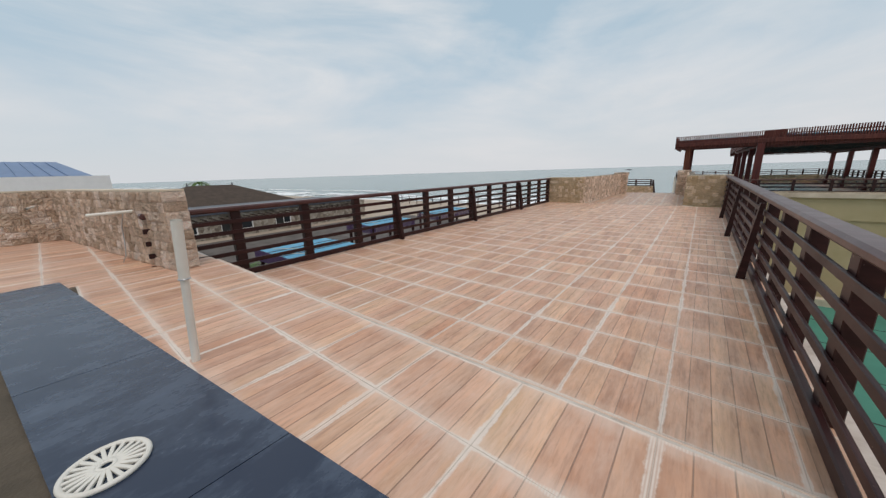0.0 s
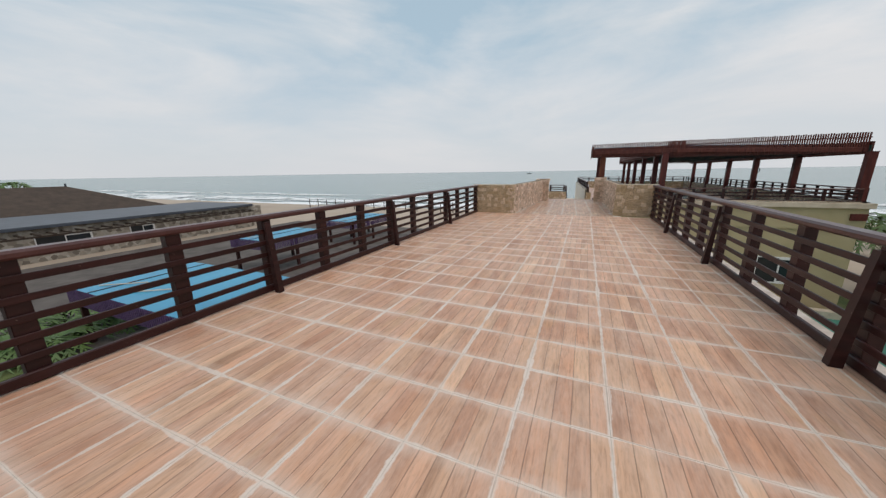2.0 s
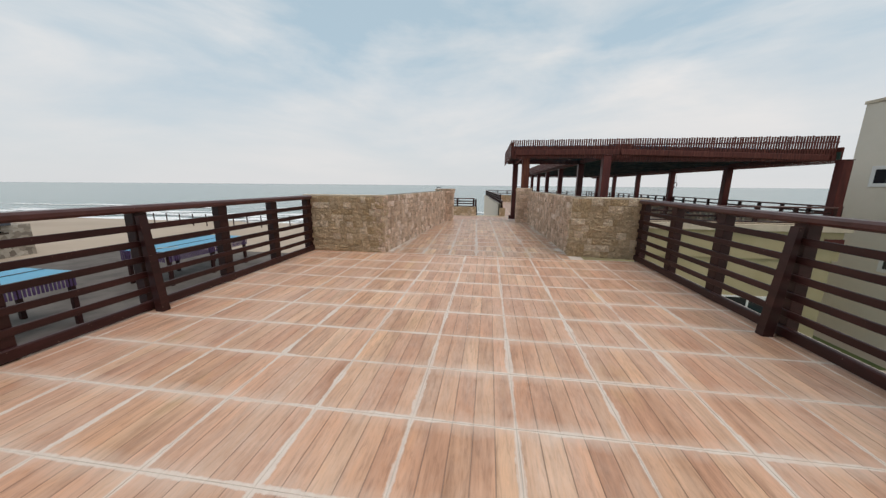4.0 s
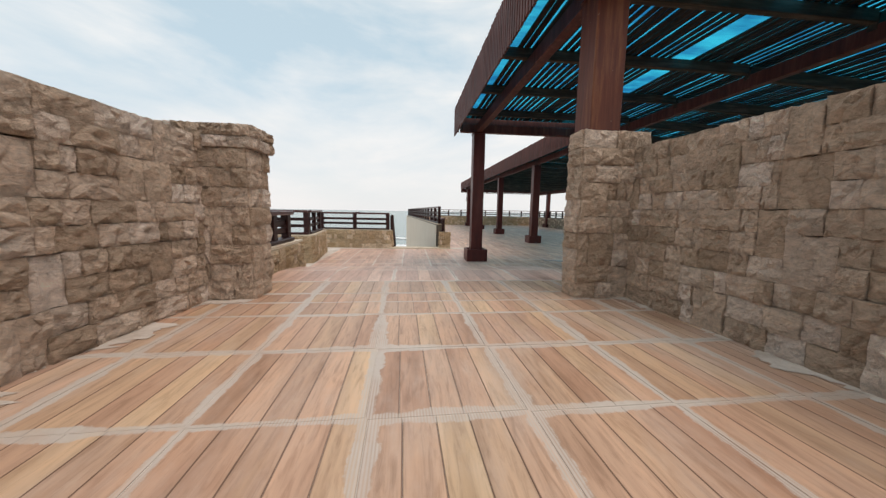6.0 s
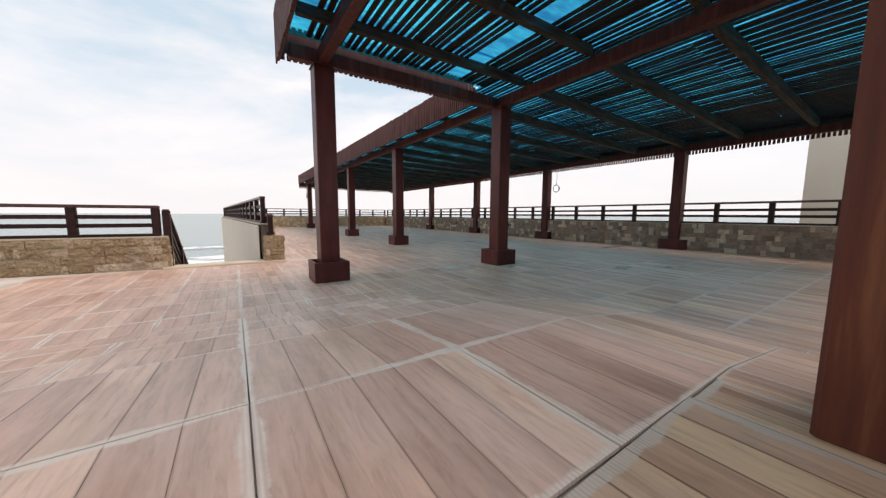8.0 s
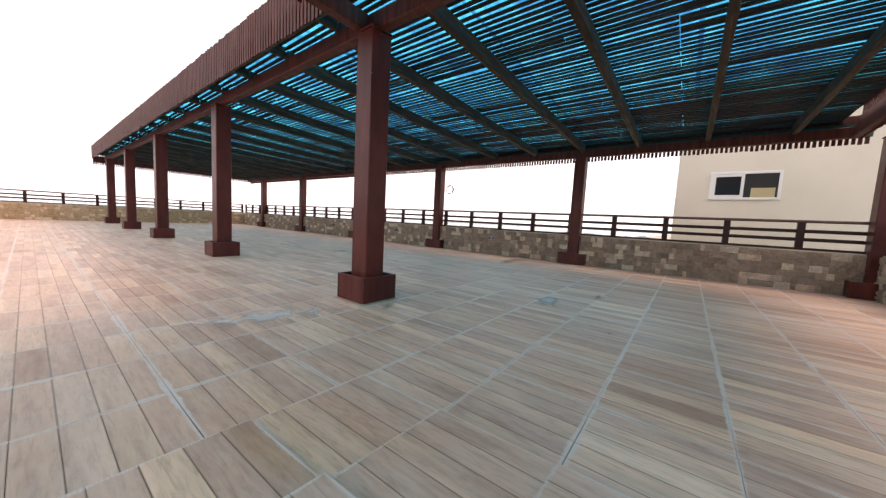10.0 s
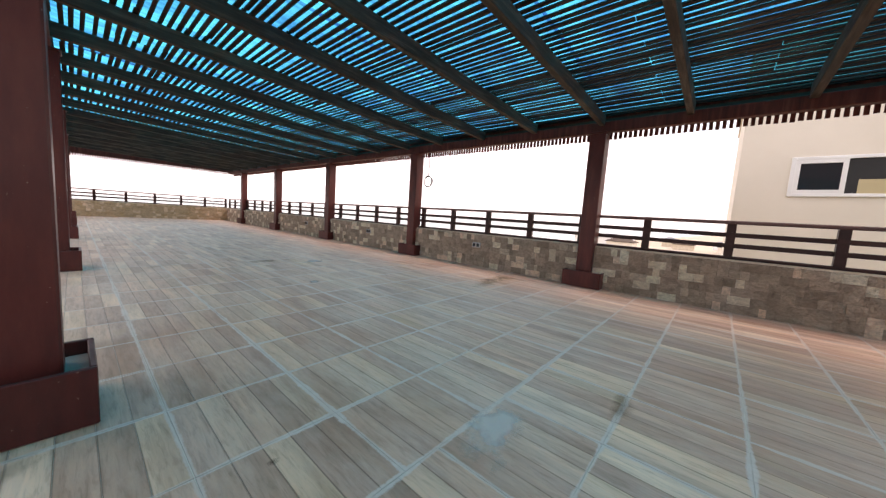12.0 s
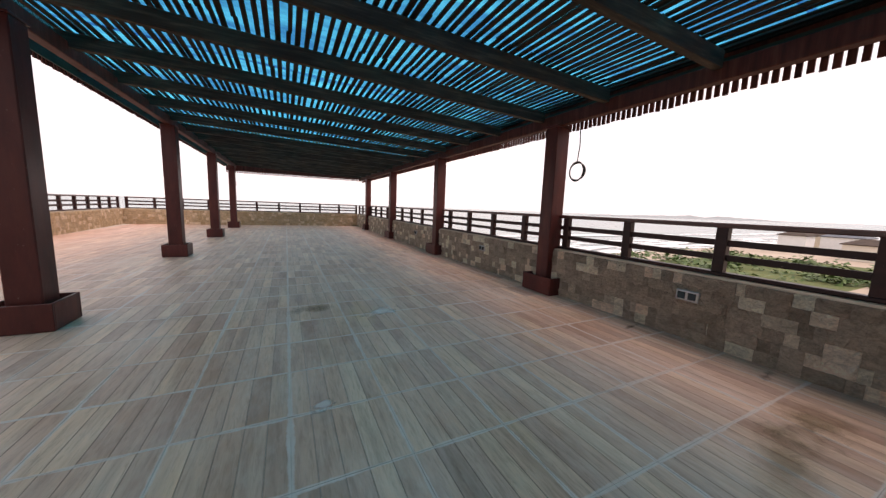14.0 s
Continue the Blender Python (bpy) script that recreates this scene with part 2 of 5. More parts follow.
def stone_material(name, tones):
    m = Nodes(name, 0.88)
    base = m.ramp(m.rand(), tones)
    cloud = m.noise(5.0, 6, 0.66, (1, 1, 1.8), distort=1.0)
    col = m.mix(0.85, base, m.ramp(cloud, [(0.28, (0.66, 0.63, 0.60)), (0.48, (1.02, 1.01, 1.0)), (0.68, (1.30, 1.29, 1.28))]), "MULTIPLY")
    chips = m.noise(26.0, 6, 0.75, (1, 1, 1.6), distort=0.6)
    col = m.mix(0.75, col, m.ramp(chips, [(0.30, (0.62, 0.60, 0.58)), (0.5, (1.05, 1.05, 1.05)), (0.72, (1.36, 1.35, 1.34))]), "MULTIPLY")
    rust = m.noise(2.3, 5, 0.62)
    col = m.mix(m.ramp(rust, [(0.58, (0, 0, 0)), (0.8, (0.45, 0.45, 0.45))]), col, (0.36, 0.235, 0.12))
    relief = m.math("ADD", m.noise(11.0, 10, 0.74, (1, 1, 1.5), distort=1.6), m.math("MULTIPLY", chips, 0.75))
    m.color(col).bump(relief, 1.0, 0.060)
    return m.mat


M["stone"] = stone_material("split_face_sandstone", [(0.0, (0.46, 0.335, 0.24)), (0.18, (0.72, 0.55, 0.42)), (0.36, (0.54, 0.39, 0.28)), (0.52, (0.80, 0.62, 0.49)), (0.68, (0.60, 0.44, 0.32)), (0.80, (0.92, 0.78, 0.68)), (0.9, (0.70, 0.53, 0.40)), (1.0, (0.90, 0.74, 0.63))])
M["stone_warm"] = stone_material("warm_sandstone", [(0.0, (0.466, 0.330, 0.189)), (0.3, (0.583, 0.439, 0.286)), (0.6, (0.513, 0.381, 0.240)), (0.80, (0.548, 0.416, 0.275)), (0.88, (0.746, 0.612, 0.458)), (1.0, (0.700, 0.554, 0.400))])
M["stone_grey"] = stone_material("grey_sandstone", [(0.0, (0.339, 0.260, 0.195)), (0.3, (0.509, 0.398, 0.306)), (0.55, (0.425, 0.330, 0.250)), (0.76, (0.560, 0.435, 0.334)), (0.84, (0.850, 0.795, 0.641)), (1.0, (0.849, 0.657, 0.516))])
m = Nodes("mortar", 0.95)
M["mortar"] = m.color(m.ramp(m.noise(14, 5), [(0.3, (0.13, 0.105, 0.08)), (0.7, (0.24, 0.2, 0.155))])).bump(m.noise(50, 4), 0.5, 0.004).mat


def paint_material(name, lo, mid, hi, rough_lo, rough_hi, stretch=(1, 1, 1), scuffs=True, gloss=0.32):
    m = Nodes(name, 0.4)
    grain = m.noise(5.0, 6, 0.62, stretch)
    col = m.ramp(grain, [(0.3, lo), (0.52, mid), (0.78, hi)])
    if scuffs:
        spots = m.noise(38.0, 2, 0.5)
        col = m.mix(m.ramp(spots, [(0.735, (0, 0, 0)), (0.76, (0.6, 0.6, 0.6))]), col, (0.30, 0.22, 0.19))
    tone = m.rand()
    col = m.mix(0.5, col, m.ramp(tone, [(0, (0.72, 0.72, 0.72)), (1, (1.25, 1.2, 1.15))]), "MULTIPLY")
    m.color(col).rough(m.noise(3.0, 5), rough_lo, rough_hi).bump(m.noise(22.0, 4, 0.6, stretch), 0.18, 0.004)
    m.b.inputs["Specular IOR Level"].default_value = gloss
    return m.mat


M["post"] = paint_material("oxide_red_paint", (0.062, 0.012, 0.011), (0.100, 0.020, 0.017), (0.15, 0.036, 0.026), 0.28, 0.55, (1, 1, 0.25))
M["rusty_post"] = paint_material("rusting_primer", (0.075, 0.018, 0.010), (0.125, 0.034, 0.018), (0.26, 0.105, 0.045), 0.45, 0.75, (3, 3, 0.25))
M["rail"] = paint_material("dark_brown_varnish", (0.018, 0.0045, 0.004), (0.030, 0.0075, 0.0068), (0.052, 0.015, 0.013), 0.3, 0.55, (0.4, 0.4, 2))
M["cap"] = paint_material("handrail_varnish", (0.055, 0.019, 0.017), (0.078, 0.028, 0.025), (0.11, 0.046, 0.040), 0.22, 0.42, gloss=0.5)
M["slat"] = paint_material("fascia_slat_stain", (0.060, 0.015, 0.011), (0.105, 0.026, 0.019), (0.175, 0.060, 0.044), 0.45, 0.7, (3, 3, 0.3), False)
M["beam"] = paint_material("weathered_beam", (0.028, 0.017, 0.012), (0.062, 0.042, 0.031), (0.15, 0.113, 0.084), 0.6, 0.85, (0.4, 4, 4), False)
M["lath"] = paint_material("roof_lath_stain", (0.018, 0.009, 0.007), (0.032, 0.017, 0.013), (0.068, 0.041, 0.031), 0.6, 0.85, (4, 0.3, 4), False)

m = Nodes("blue_sheet", 0.25)
t = m.t
sheet_mix, sheet_tl, sheet_tr = t.nodes.new("ShaderNodeMixShader"), t.nodes.new("ShaderNodeBsdfTranslucent"), t.nodes.new("ShaderNodeBsdfTransparent")
dirt = m.noise(3.0, 5, 0.65)
lap = m.noise(1.1, 3, 0.6, (1, 3, 1))
m.link(m.mix(m.ramp(dirt, [(0.4, (0, 0, 0)), (0.7, (0.5, 0.5, 0.5))]), (0.01, 0.46, 0.62), (0.02, 0.34, 0.52)), sheet_tl.inputs["Color"])
m.link(m.mix(m.ramp(lap, [(0.35, (0, 0, 0)), (0.7, (1, 1, 1))]), (0.0, 0.20, 0.44), (0.0, 0.66, 0.86)), sheet_tr.inputs["Color"])
sheet_mix.inputs["Fac"].default_value = 0.92
m.link(sheet_tl.outputs[0], sheet_mix.inputs[1])
m.link(sheet_tr.outputs[0], sheet_mix.inputs[2])
m.link(sheet_mix.outputs[0], t.nodes["Material Output"].inputs["Surface"])
M["sheet"] = m.mat


def plain(name, lo, hi, rough=0.8, scale=3.0, bump=0.15, dist=0.004, metal=0.0):
    m = Nodes(name, rough, metal)
    n = m.noise(scale, 6, 0.62)
    m.color(m.ramp(n, [(0.3, lo), (0.72, hi)])).bump(m.noise(scale * 14, 5), bump, dist)
    return m.mat


M["cream"] = plain("cream_render", (0.70, 0.63, 0.53), (0.76, 0.69, 0.59), 0.85, 0.7)
M["yellow"] = plain("yellow_render", (0.44, 0.36, 0.20), (0.52, 0.43, 0.26), 0.85, 0.8)
M["coping"] = plain("cream_coping", (0.52, 0.42, 0.31), (0.70, 0.60, 0.47), 0.7, 2.0)
M["white"] = plain("white_paint", (0.74, 0.74, 0.72), (0.82, 0.81, 0.79), 0.6, 2.0)
m = Nodes("pale_rubble_cladding", 0.9)
vor = m.t.nodes.new("ShaderNodeTexVoronoi")
vor.inputs["Scale"].default_value = 5.5
m.link(m.geo.outputs["Position"], vor.inputs["Vector"])
vs_ = m.t.nodes.new("ShaderNodeSeparateColor")
m.link(vor.outputs["Color"], vs_.inputs[0])
m.color(m.mix(0.5, m.ramp(vs_.outputs[0], [(0.0, (0.18, 0.145, 0.115)), (0.5, (0.35, 0.30, 0.24)), (1.0, (0.50, 0.45, 0.38))]), m.ramp(m.noise(3.0, 5), [(0.3, (0.6, 0.6, 0.6)), (0.7, (1, 1, 1))]), "MULTIPLY")).bump(vor.outputs["Distance"], 0.5, 0.05)
M["rubble"] = m.mat
M["yard"] = plain("dark_yard_paving", (0.07, 0.058, 0.05), (0.15, 0.13, 0.115), 0.9, 0.6, 0.4)
M["nosing"] = plain("tile_edge", (0.62, 0.44, 0.33), (0.76, 0.58, 0.46), 0.6, 6.0)
# wooded slope with the haze of distance mixed into its grey-blue colour
M["far_slope"] = plain("hazy_far_slope", (0.26, 0.30, 0.31), (0.36, 0.39, 0.39), 0.95, 0.02)
M["concrete"] = plain("bare_concrete", (0.22, 0.20, 0.18), (0.34, 0.31, 0.28), 0.9, 1.5, 0.4)
M["sand"] = plain("beach_sand", (0.38, 0.30, 0.23), (0.50, 0.41, 0.32), 0.95, 0.05, 0.3, 0.05)
M["grass"] = plain("grass", (0.06, 0.10, 0.025), (0.15, 0.16, 0.05), 0.95, 0.8, 0.6, 0.05)
M["leaf"] = plain("leaf", (0.035, 0.085, 0.018), (0.10, 0.17, 0.04), 0.6, 2.0, 0.2)
M["dark"] = plain("dark_interior", (0.012, 0.012, 0.012), (0.02, 0.02, 0.02), 0.7)
M["steel"] = plain("galvanised_steel", (0.45, 0.46, 0.47), (0.6, 0.6, 0.6), 0.4, 8.0, metal=0.9)
M["black"] = plain("black_cable", (0.012, 0.012, 0.012), (0.03, 0.03, 0.03), 0.5, 10.0)
M["roof_brown"] = plain("brown_shingle", (0.045, 0.030, 0.022), (0.085, 0.058, 0.041), 0.9, 1.2, 0.5, 0.02)
M["roof_blue"] = plain("blue_roof_sheet", (0.10, 0.17, 0.30), (0.14, 0.22, 0.38), 0.4, 0.5)
M["roof_grey"] = plain("dark_roof_sheet", (0.045, 0.052, 0.065), (0.08, 0.09, 0.11), 0.45, 0.8)
M["canopy"] = plain("blue_canopy_sheet", (0.005, 0.24, 0.42), (0.01, 0.33, 0.52), 0.35, 0.6)
M["purple"] = plain("violet_slat", (0.05, 0.025, 0.075), (0.09, 0.045, 0.13), 0.6, 2.0)
M["teal"] = plain("green_court_paint", (0.05, 0.22, 0.16), (0.07, 0.27, 0.20), 0.7, 0.5)
M["trunk"] = plain("palm_trunk", (0.12, 0.09, 0.06), (0.24, 0.19, 0.13), 0.95, 4.0, 0.6, 0.02)
M["pipe"] = plain("white_pvc", (0.68, 0.64, 0.56), (0.80, 0.77, 0.70), 0.45, 3.0)
# sandy brown with the shade at the bridge head put into its dark tone
M["soil"] = plain("shade_dark_sandy_soil", (0.07, 0.055, 0.038), (0.13, 0.10, 0.07), 0.95, 3.0, 0.6, 0.02)
M["green_board"] = plain("dark_green_board", (0.018, 0.045, 0.036), (0.035, 0.075, 0.06), 0.6, 1.5)
M["pool"] = plain("pool_water", (0.02, 0.32, 0.42), (0.03, 0.40, 0.50), 0.08, 1.0)

m = Nodes("polished_black_granite", 0.16)
sm = m.noise(3.2, 8, 0.68, (1.5, 0.8, 1))
smear = m.ramp(sm, [(0.45, (0, 0, 0)), (0.62, (0.25, 0.25, 0.25)), (0.8, (0.6, 0.6, 0.6))])
m.color(m.mix(smear, (0.020, 0.032, 0.060), (0.17, 0.22, 0.29))).rough(sm, 0.10, 0.42)
M["granite"] = m.mat

def stain_material(name, tone, lo, hi, scale, most=0.75):
    m = Nodes(name, 0.8)
    n = m.noise(scale, 7, 0.66)
    sep = m.t.nodes.new("ShaderNodeSeparateXYZ")
    uv = m.t.nodes.new("ShaderNodeUVMap")
    m.link(uv.outputs["UV"], sep.inputs[0])
    soft = m.math("SUBTRACT", m.math("MULTIPLY", n, 1.1), m.math("MULTIPLY", sep.outputs["X"], 0.55))
    m.color(tone)
    m.link(m.ramp(soft, [(lo, (0, 0, 0)), (hi, (most, most, most))]), m.b.inputs["Alpha"])
    return m.mat


M["rust_stain"] = stain_material("brown_water_stain", (0.25, 0.16, 0.07), 0.14, 0.48, 3.0, 0.42)
M["pale_stain"] = stain_material("pale_cement_splash", (0.66, 0.66, 0.63), 0.16, 0.46, 5.0, 0.6)
M["dark_stain"] = stain_material("damp_stain", (0.10, 0.085, 0.07), 0.22, 0.46, 4.0, 0.6)

m = Nodes("glass", 0.03)
m.b.inputs["Base Color"].default_value = (0.02, 0.025, 0.03, 1)
m.b.inputs["Specular IOR Level"].default_value = 0.7
M["glass"] = m.mat

m = Nodes("sea_water", 0.22)
far = m.noise(0.012, 4, 0.5, (0.25, 1, 1))
m.color(m.ramp(far, [(0.3, (0.16, 0.24, 0.235)), (0.7, (0.22, 0.30, 0.29))]))
m.bump(m.noise(0.35, 6, 0.6, (0.35, 1, 1)), 0.16, 0.5)
M["sea"] = m.mat

m = Nodes("surf_foam", 0.8)
fo = m.noise(0.16, 8, 0.68, (0.28, 1, 1), distort=0.5)
m.color((0.86, 0.88, 0.88))
m.link(m.ramp(fo, [(0.44, (0, 0, 0)), (0.54, (1, 1, 1))]), m.b.inputs["Alpha"])
M["foam"] = m.mat

# ---- mesh helpers ----


def part(name, data, material, parent=None, label=""):
    """A mesh object from a bmesh or a mesh, under its thing."""
    if isinstance(data, bmesh.types.BMesh):
        me = bpy.data.meshes.new(name)
        data.to_mesh(me)
        data.free()
    else:
        me = data
    if material is not None and not me.materials:
        me.materials.append(material)
    ob = new(name, me)
    if parent is not None:
        ob.parent = parent
    if label:
        ob["label"] = label
    return ob


def thing(name, label, category, group="", kind="", at=(0, 0, 0)):
    ob = new(name)
    ob.location = at
    return tagged(ob, label, category, group, kind)


def hull(bm, pts):
    vs = [bm.verts.new(p) for p in pts]
    bmesh.ops.convex_hull(bm, input=vs)


def add_box(bm, x0, x1, y0, y1, z0, z1, c=0.0):
    """A box, chamfered by c."""
    if c <= 0:
        v = [bm.verts.new(p) for p in ((x0, y0, z0), (x1, y0, z0), (x1, y1, z0), (x0, y1, z0), (x0, y0, z1), (x1, y0, z1), (x1, y1, z1), (x0, y1, z1))]
        for f in ((3, 2, 1, 0), (4, 5, 6, 7), (0, 1, 5, 4), (1, 2, 6, 5), (2, 3, 7, 6), (3, 0, 4, 7)):
            bm.faces.new([v[i] for i in f])
        return
    pts = []
    for x, sx in ((x0, 1), (x1, -1)):
        for y, sy in ((y0, 1), (y1, -1)):
            for z, sz in ((z0, 1), (z1, -1)):
                pts += [(x + sx * c, y + sy * c, z), (x + sx * c, y, z + sz * c), (x, y + sy * c, z + sz * c)]
    b2 = bmesh.new()
    hull(b2, pts)
    me = bpy.data.meshes.new("tmp")
    b2.to_mesh(me)
    b2.free()
    bm.from_mesh(me)
    bpy.data.meshes.remove(me)


def box(x0, x1, y0, y1, z0, z1, c=0.0):
    bm = bmesh.new()
    add_box(bm, x0, x1, y0, y1, z0, z1, c)
    return bm


def beam_between(a, b, w, h, c=0.0):
    """A square-cut bar from a to b, w wide and h high, standing upright."""
    a, b = Vector(a), Vector(b)
    d = b - a
    bm = box(-w / 2, w / 2, 0, d.length, -h / 2, h / 2, c)
    side = d.normalized().cross(Vector((0, 0, 1)))
    side = side.normalized() if side.length > 1e-4 else Vector((1, 0, 0))
    up = side.cross(d.normalized())
    m = Matrix((side, d.normalized(), up)).transposed().to_4x4()
    m.translation = a
    bm.transform(m)
    return bm


def tube(points, r, closed=False, res=6):
    cu = bpy.data.curves.new("tube", "CURVE")
    cu.dimensions, cu.bevel_depth, cu.bevel_resolution = "3D", r, res // 3
    sp = cu.splines.new("POLY")
    sp.points.add(len(points) - 1)
    for p, q in zip(sp.points, points):
        p.co = (*q, 1)
    sp.use_cyclic_u = closed
    ob = bpy.data.objects.new("tube", cu)
    me = bpy.data.meshes.new_from_object(ob)
    bpy.data.objects.remove(ob)
    bpy.data.curves.remove(cu)
    return me


def joined(name, placed, material, parent, label=""):
    """One mesh out of many placed copies: (mesh, matrix)."""
    vs, fs, uvs, n = [], [], [], 0
    for me, mx in placed:
        co = np.empty(len(me.vertices) * 3)
        me.vertices.foreach_get("co", co)
        mat = np.array(mx)
        vs.append(co.reshape(-1, 3) @ mat[:3, :3].T + mat[:3, 3])
        fs += [[i + n for i in p.vertices] for p in me.polygons]
        n += len(me.vertices)
        if me.uv_layers:
            flat = np.empty(len(me.loops) * 2)
            me.uv_layers[0].data.foreach_get("uv", flat)
            uvs.append(flat)
    out = bpy.data.meshes.new(name)
    out.from_pydata(np.concatenate(vs).tolist(), [], fs)
    if uvs:
        out.uv_layers.new(name="UVMap").data.foreach_set("uv", np.concatenate(uvs))
    out.materials.append(material)
    ob = new(name, out)
    ob.parent = parent
    return tagged(ob, label, "", "", "stuff")


def scatter_pieces(name, placed, material, parent, near, limit=300):
    """The pieces nearest to a stretch of the plan as objects, the rest joined."""
    placed = sorted(placed, key=lambda p: near(p[1].translation))
    for me, mx in placed[:limit]:
        if not me.materials:
            me.materials.append(material)
        ob = new(name, me)
        ob.parent = parent
        ob.matrix_local = mx
    if len(placed) > limit:
        joined(name + "_run", placed[limit:], material, parent)

# ---- plan, in metres: y runs along the bridge, x to its right ----
T = -0.57                      # terrace floor; the bridge and its landing lie at 0
GROUND, SEA = -5.2, -6.6
RAIL_L, RAIL_R = -5.62, 1.75   # inner faces of the bridge's railings
PASS_L, PASS_R = -3.66, 0.42   # inner faces of the stone passage
EAST_X, FAR_Y, FRONT_Y = 11.12, 55.3, 24.95
LIP_Y = 26.55                  # a thin lip where the passage's tiles meet the landing's
ROOF_LO, ROOF_HI = 2.68, 3.46
ROOF_END = 54.6
PITCH_X, PITCH_Y = 0.71, 0.69


def floor_z(x, y):
    """The landing lies at 0 and falls in a gentle ramp to the terrace, ahead and to the right."""
    a, b = min(1.0, max(0.0, x - 0.24) / 2.16), min(1.0, max(0.0, y - 27.22) / 2.64)
    return T * (1 - (1 - a) * (1 - b))


# ---- large structure ----
deck = tagged(new("floor_bridge"), "wood-look ceramic tile floor of the bridge, smeared with pale grout", "floor", "", "structure")
part("slab", box(-5.9, 2.1, 0.5, 18.75, -0.45, -0.003), M["grout"], deck)
START = 0.5   # raised floor at the head of the bridge
head = tagged(new("floor_head"), "raised wood-look tile floor at the head of the bridge", "floor", "", "structure")
part("slab", box(-11.3, -5.3, -6, 2.48, -0.3, START - 0.003), M["grout"], head)
part("slab", box(-5.3, 1.72, 0.3, 2.5, -0.3, START - 0.003), M["grout"], head)
# ledge and dirt: their shade is in the soil colour
part("ledge", box(-5.3, 6, -6, 0.3, -0.3, START - 0.22), M["soil"], head, "sandy soil, coloured dark for shade")
part("dirt", box(-5.3, 1.72, 0.29, 0.88, START - 0.1, START - 0.001), M["soil"], head, "sandy dirt behind the granite, coloured dark for shade")
part("nosing", box(-5.3, 1.72, 2.502, 2.514, START - 0.05, START - 0.001, 0.003), M["nosing"], head, "thin step nosing")
part("slab", box(-3.9, 0.7, 18.75, 25.75, -0.45, -0.003), M["grout"], deck)
part("slab", box(-3.9, 0.1, 25.75, LIP_Y, -0.45, -0.003), M["grout"], deck)



def smear_strip(parent, a, b, side, wide):
    """Cement left along the foot of a wall, with a ragged edge."""
    a, b, side = Vector(a), Vector(b), Vector(side)
    n = int((b - a).length / 0.018)
    bm = bmesh.new()
    lo = [bm.verts.new(a.lerp(b, k / n)) for k in range(n + 1)]
    hi = []
    for k in range(n + 1):
        p = a.lerp(b, k / n)
        q = 0.5 + 0.8 * noise.fractal((p.x * 1.9, p.y * 1.9, 5.0), 0.35, 2.3, 7)
        hi.append(bm.verts.new(p + side * wide * max(0.12, q)))
    for k in range(n):
        bm.faces.new((lo[k], lo[k + 1], hi[k + 1], hi[k]))
    part("cement_smear", bm, M["grout"], parent, "dried grey cement along the wall")


smear_strip(deck, (PASS_L - 0.2, 18.8, 0.003), (PASS_L + 0.24, 26.1, 0.003), (1, 0, 0), 0.26)
smear_strip(deck, (PASS_R + 0.1, 19.1, 0.003), (PASS_R - 0.13, 26.0, 0.003), (-1, 0, 0), 0.24)
smear_strip(deck, (-3.7, 25.86, 0.003), (-3.05, 25.86, 0.003), (0, -1, 0), 0.16)
smear_strip(deck, (-0.25, 25.84, 0.0035), (0.4, 25.84, 0.0035), (0, -1, 0), 0.14)

terrace = tagged(new("floor_terrace"), "dusty wood-look tile floor of the roof terrace", "floor", "", "structure")
bm = bmesh.new()
ramp_xs = [-5.2, -2.6, *[0.24 + 0.18 * k for k in range(13)], 3.0, 7.0, EAST_X + 0.3]
ramp_ys = [LIP_Y, 27.0, *[27.22 + 0.22 * k for k in range(13)], 30.6, 32.0, 34.9]
bed_depth = lambda x, y: 0.022 if x < 2.5 and y < 29.9 else 0.004
ramp = [[bm.verts.new((x, y, floor_z(x, y) - bed_depth(x, y))) for x in ramp_xs] for y in ramp_ys]
front = [bm.verts.new((x, FRONT_Y, floor_z(x, LIP_Y) - bed_depth(x, LIP_Y))) for x in ramp_xs[2:]]
for a, b in [*zip(ramp, ramp[1:]), (front, ramp[0][2:])]:
    for i in range(len(a) - 1):
        bm.faces.new((a[i], a[i + 1], b[i + 1], b[i]))
part("screed", bm, M["grout"], terrace)
part("slab", box(-5.2, EAST_X + 0.3, LIP_Y + 0.02, 34.9, T - 0.5, T - 0.02), M["grout"], terrace)
part("slab", box(0.7, EAST_X + 0.3, FRONT_Y, LIP_Y + 0.02, T - 0.5, T - 0.02), M["grout"], terrace)
bm = bmesh.new()
hull(bm, [(x, y, z) for z in (T - 0.5, T - 0.004) for x, y in ((-0.55, 34.9), (-1.75, FAR_Y + 0.3), (EAST_X + 0.3, FAR_Y + 0.3), (EAST_X + 0.3, 34.9))])
part("slab", bm, M["grout"], terrace)
part("threshold", box(-2.45, -0.25, 34.35, 34.75, T - 0.02, T + 0.035, 0.01), M["coping"], terrace, "worn cream stone threshold")

ground = tagged(new("ground"), "pale sandy ground running down to the beach", "ground", "", "structure")
bm = bmesh.new()
rows_y = [-400, 0, 40, 54, 68, 82, 120]
zs = [GROUND, GROUND, GROUND, GROUND - 0.2, SEA + 0.35, SEA - 0.5, SEA - 3]
grid = [[bm.verts.new((x, y, z)) for x in (-2500, -300, -60, 0, 60, 300, 2500)] for y, z in zip(rows_y, zs)]
for a, b in zip(grid, grid[1:]):
    for i in range(len(a) - 1):
        bm.faces.new((a[i], a[i + 1], b[i + 1], b[i]))
part("sand", bm, M["sand"], ground)
water = tagged(new("water"), "grey-green sea reaching to the horizon", "sea", "", "structure")
bm = bmesh.new()
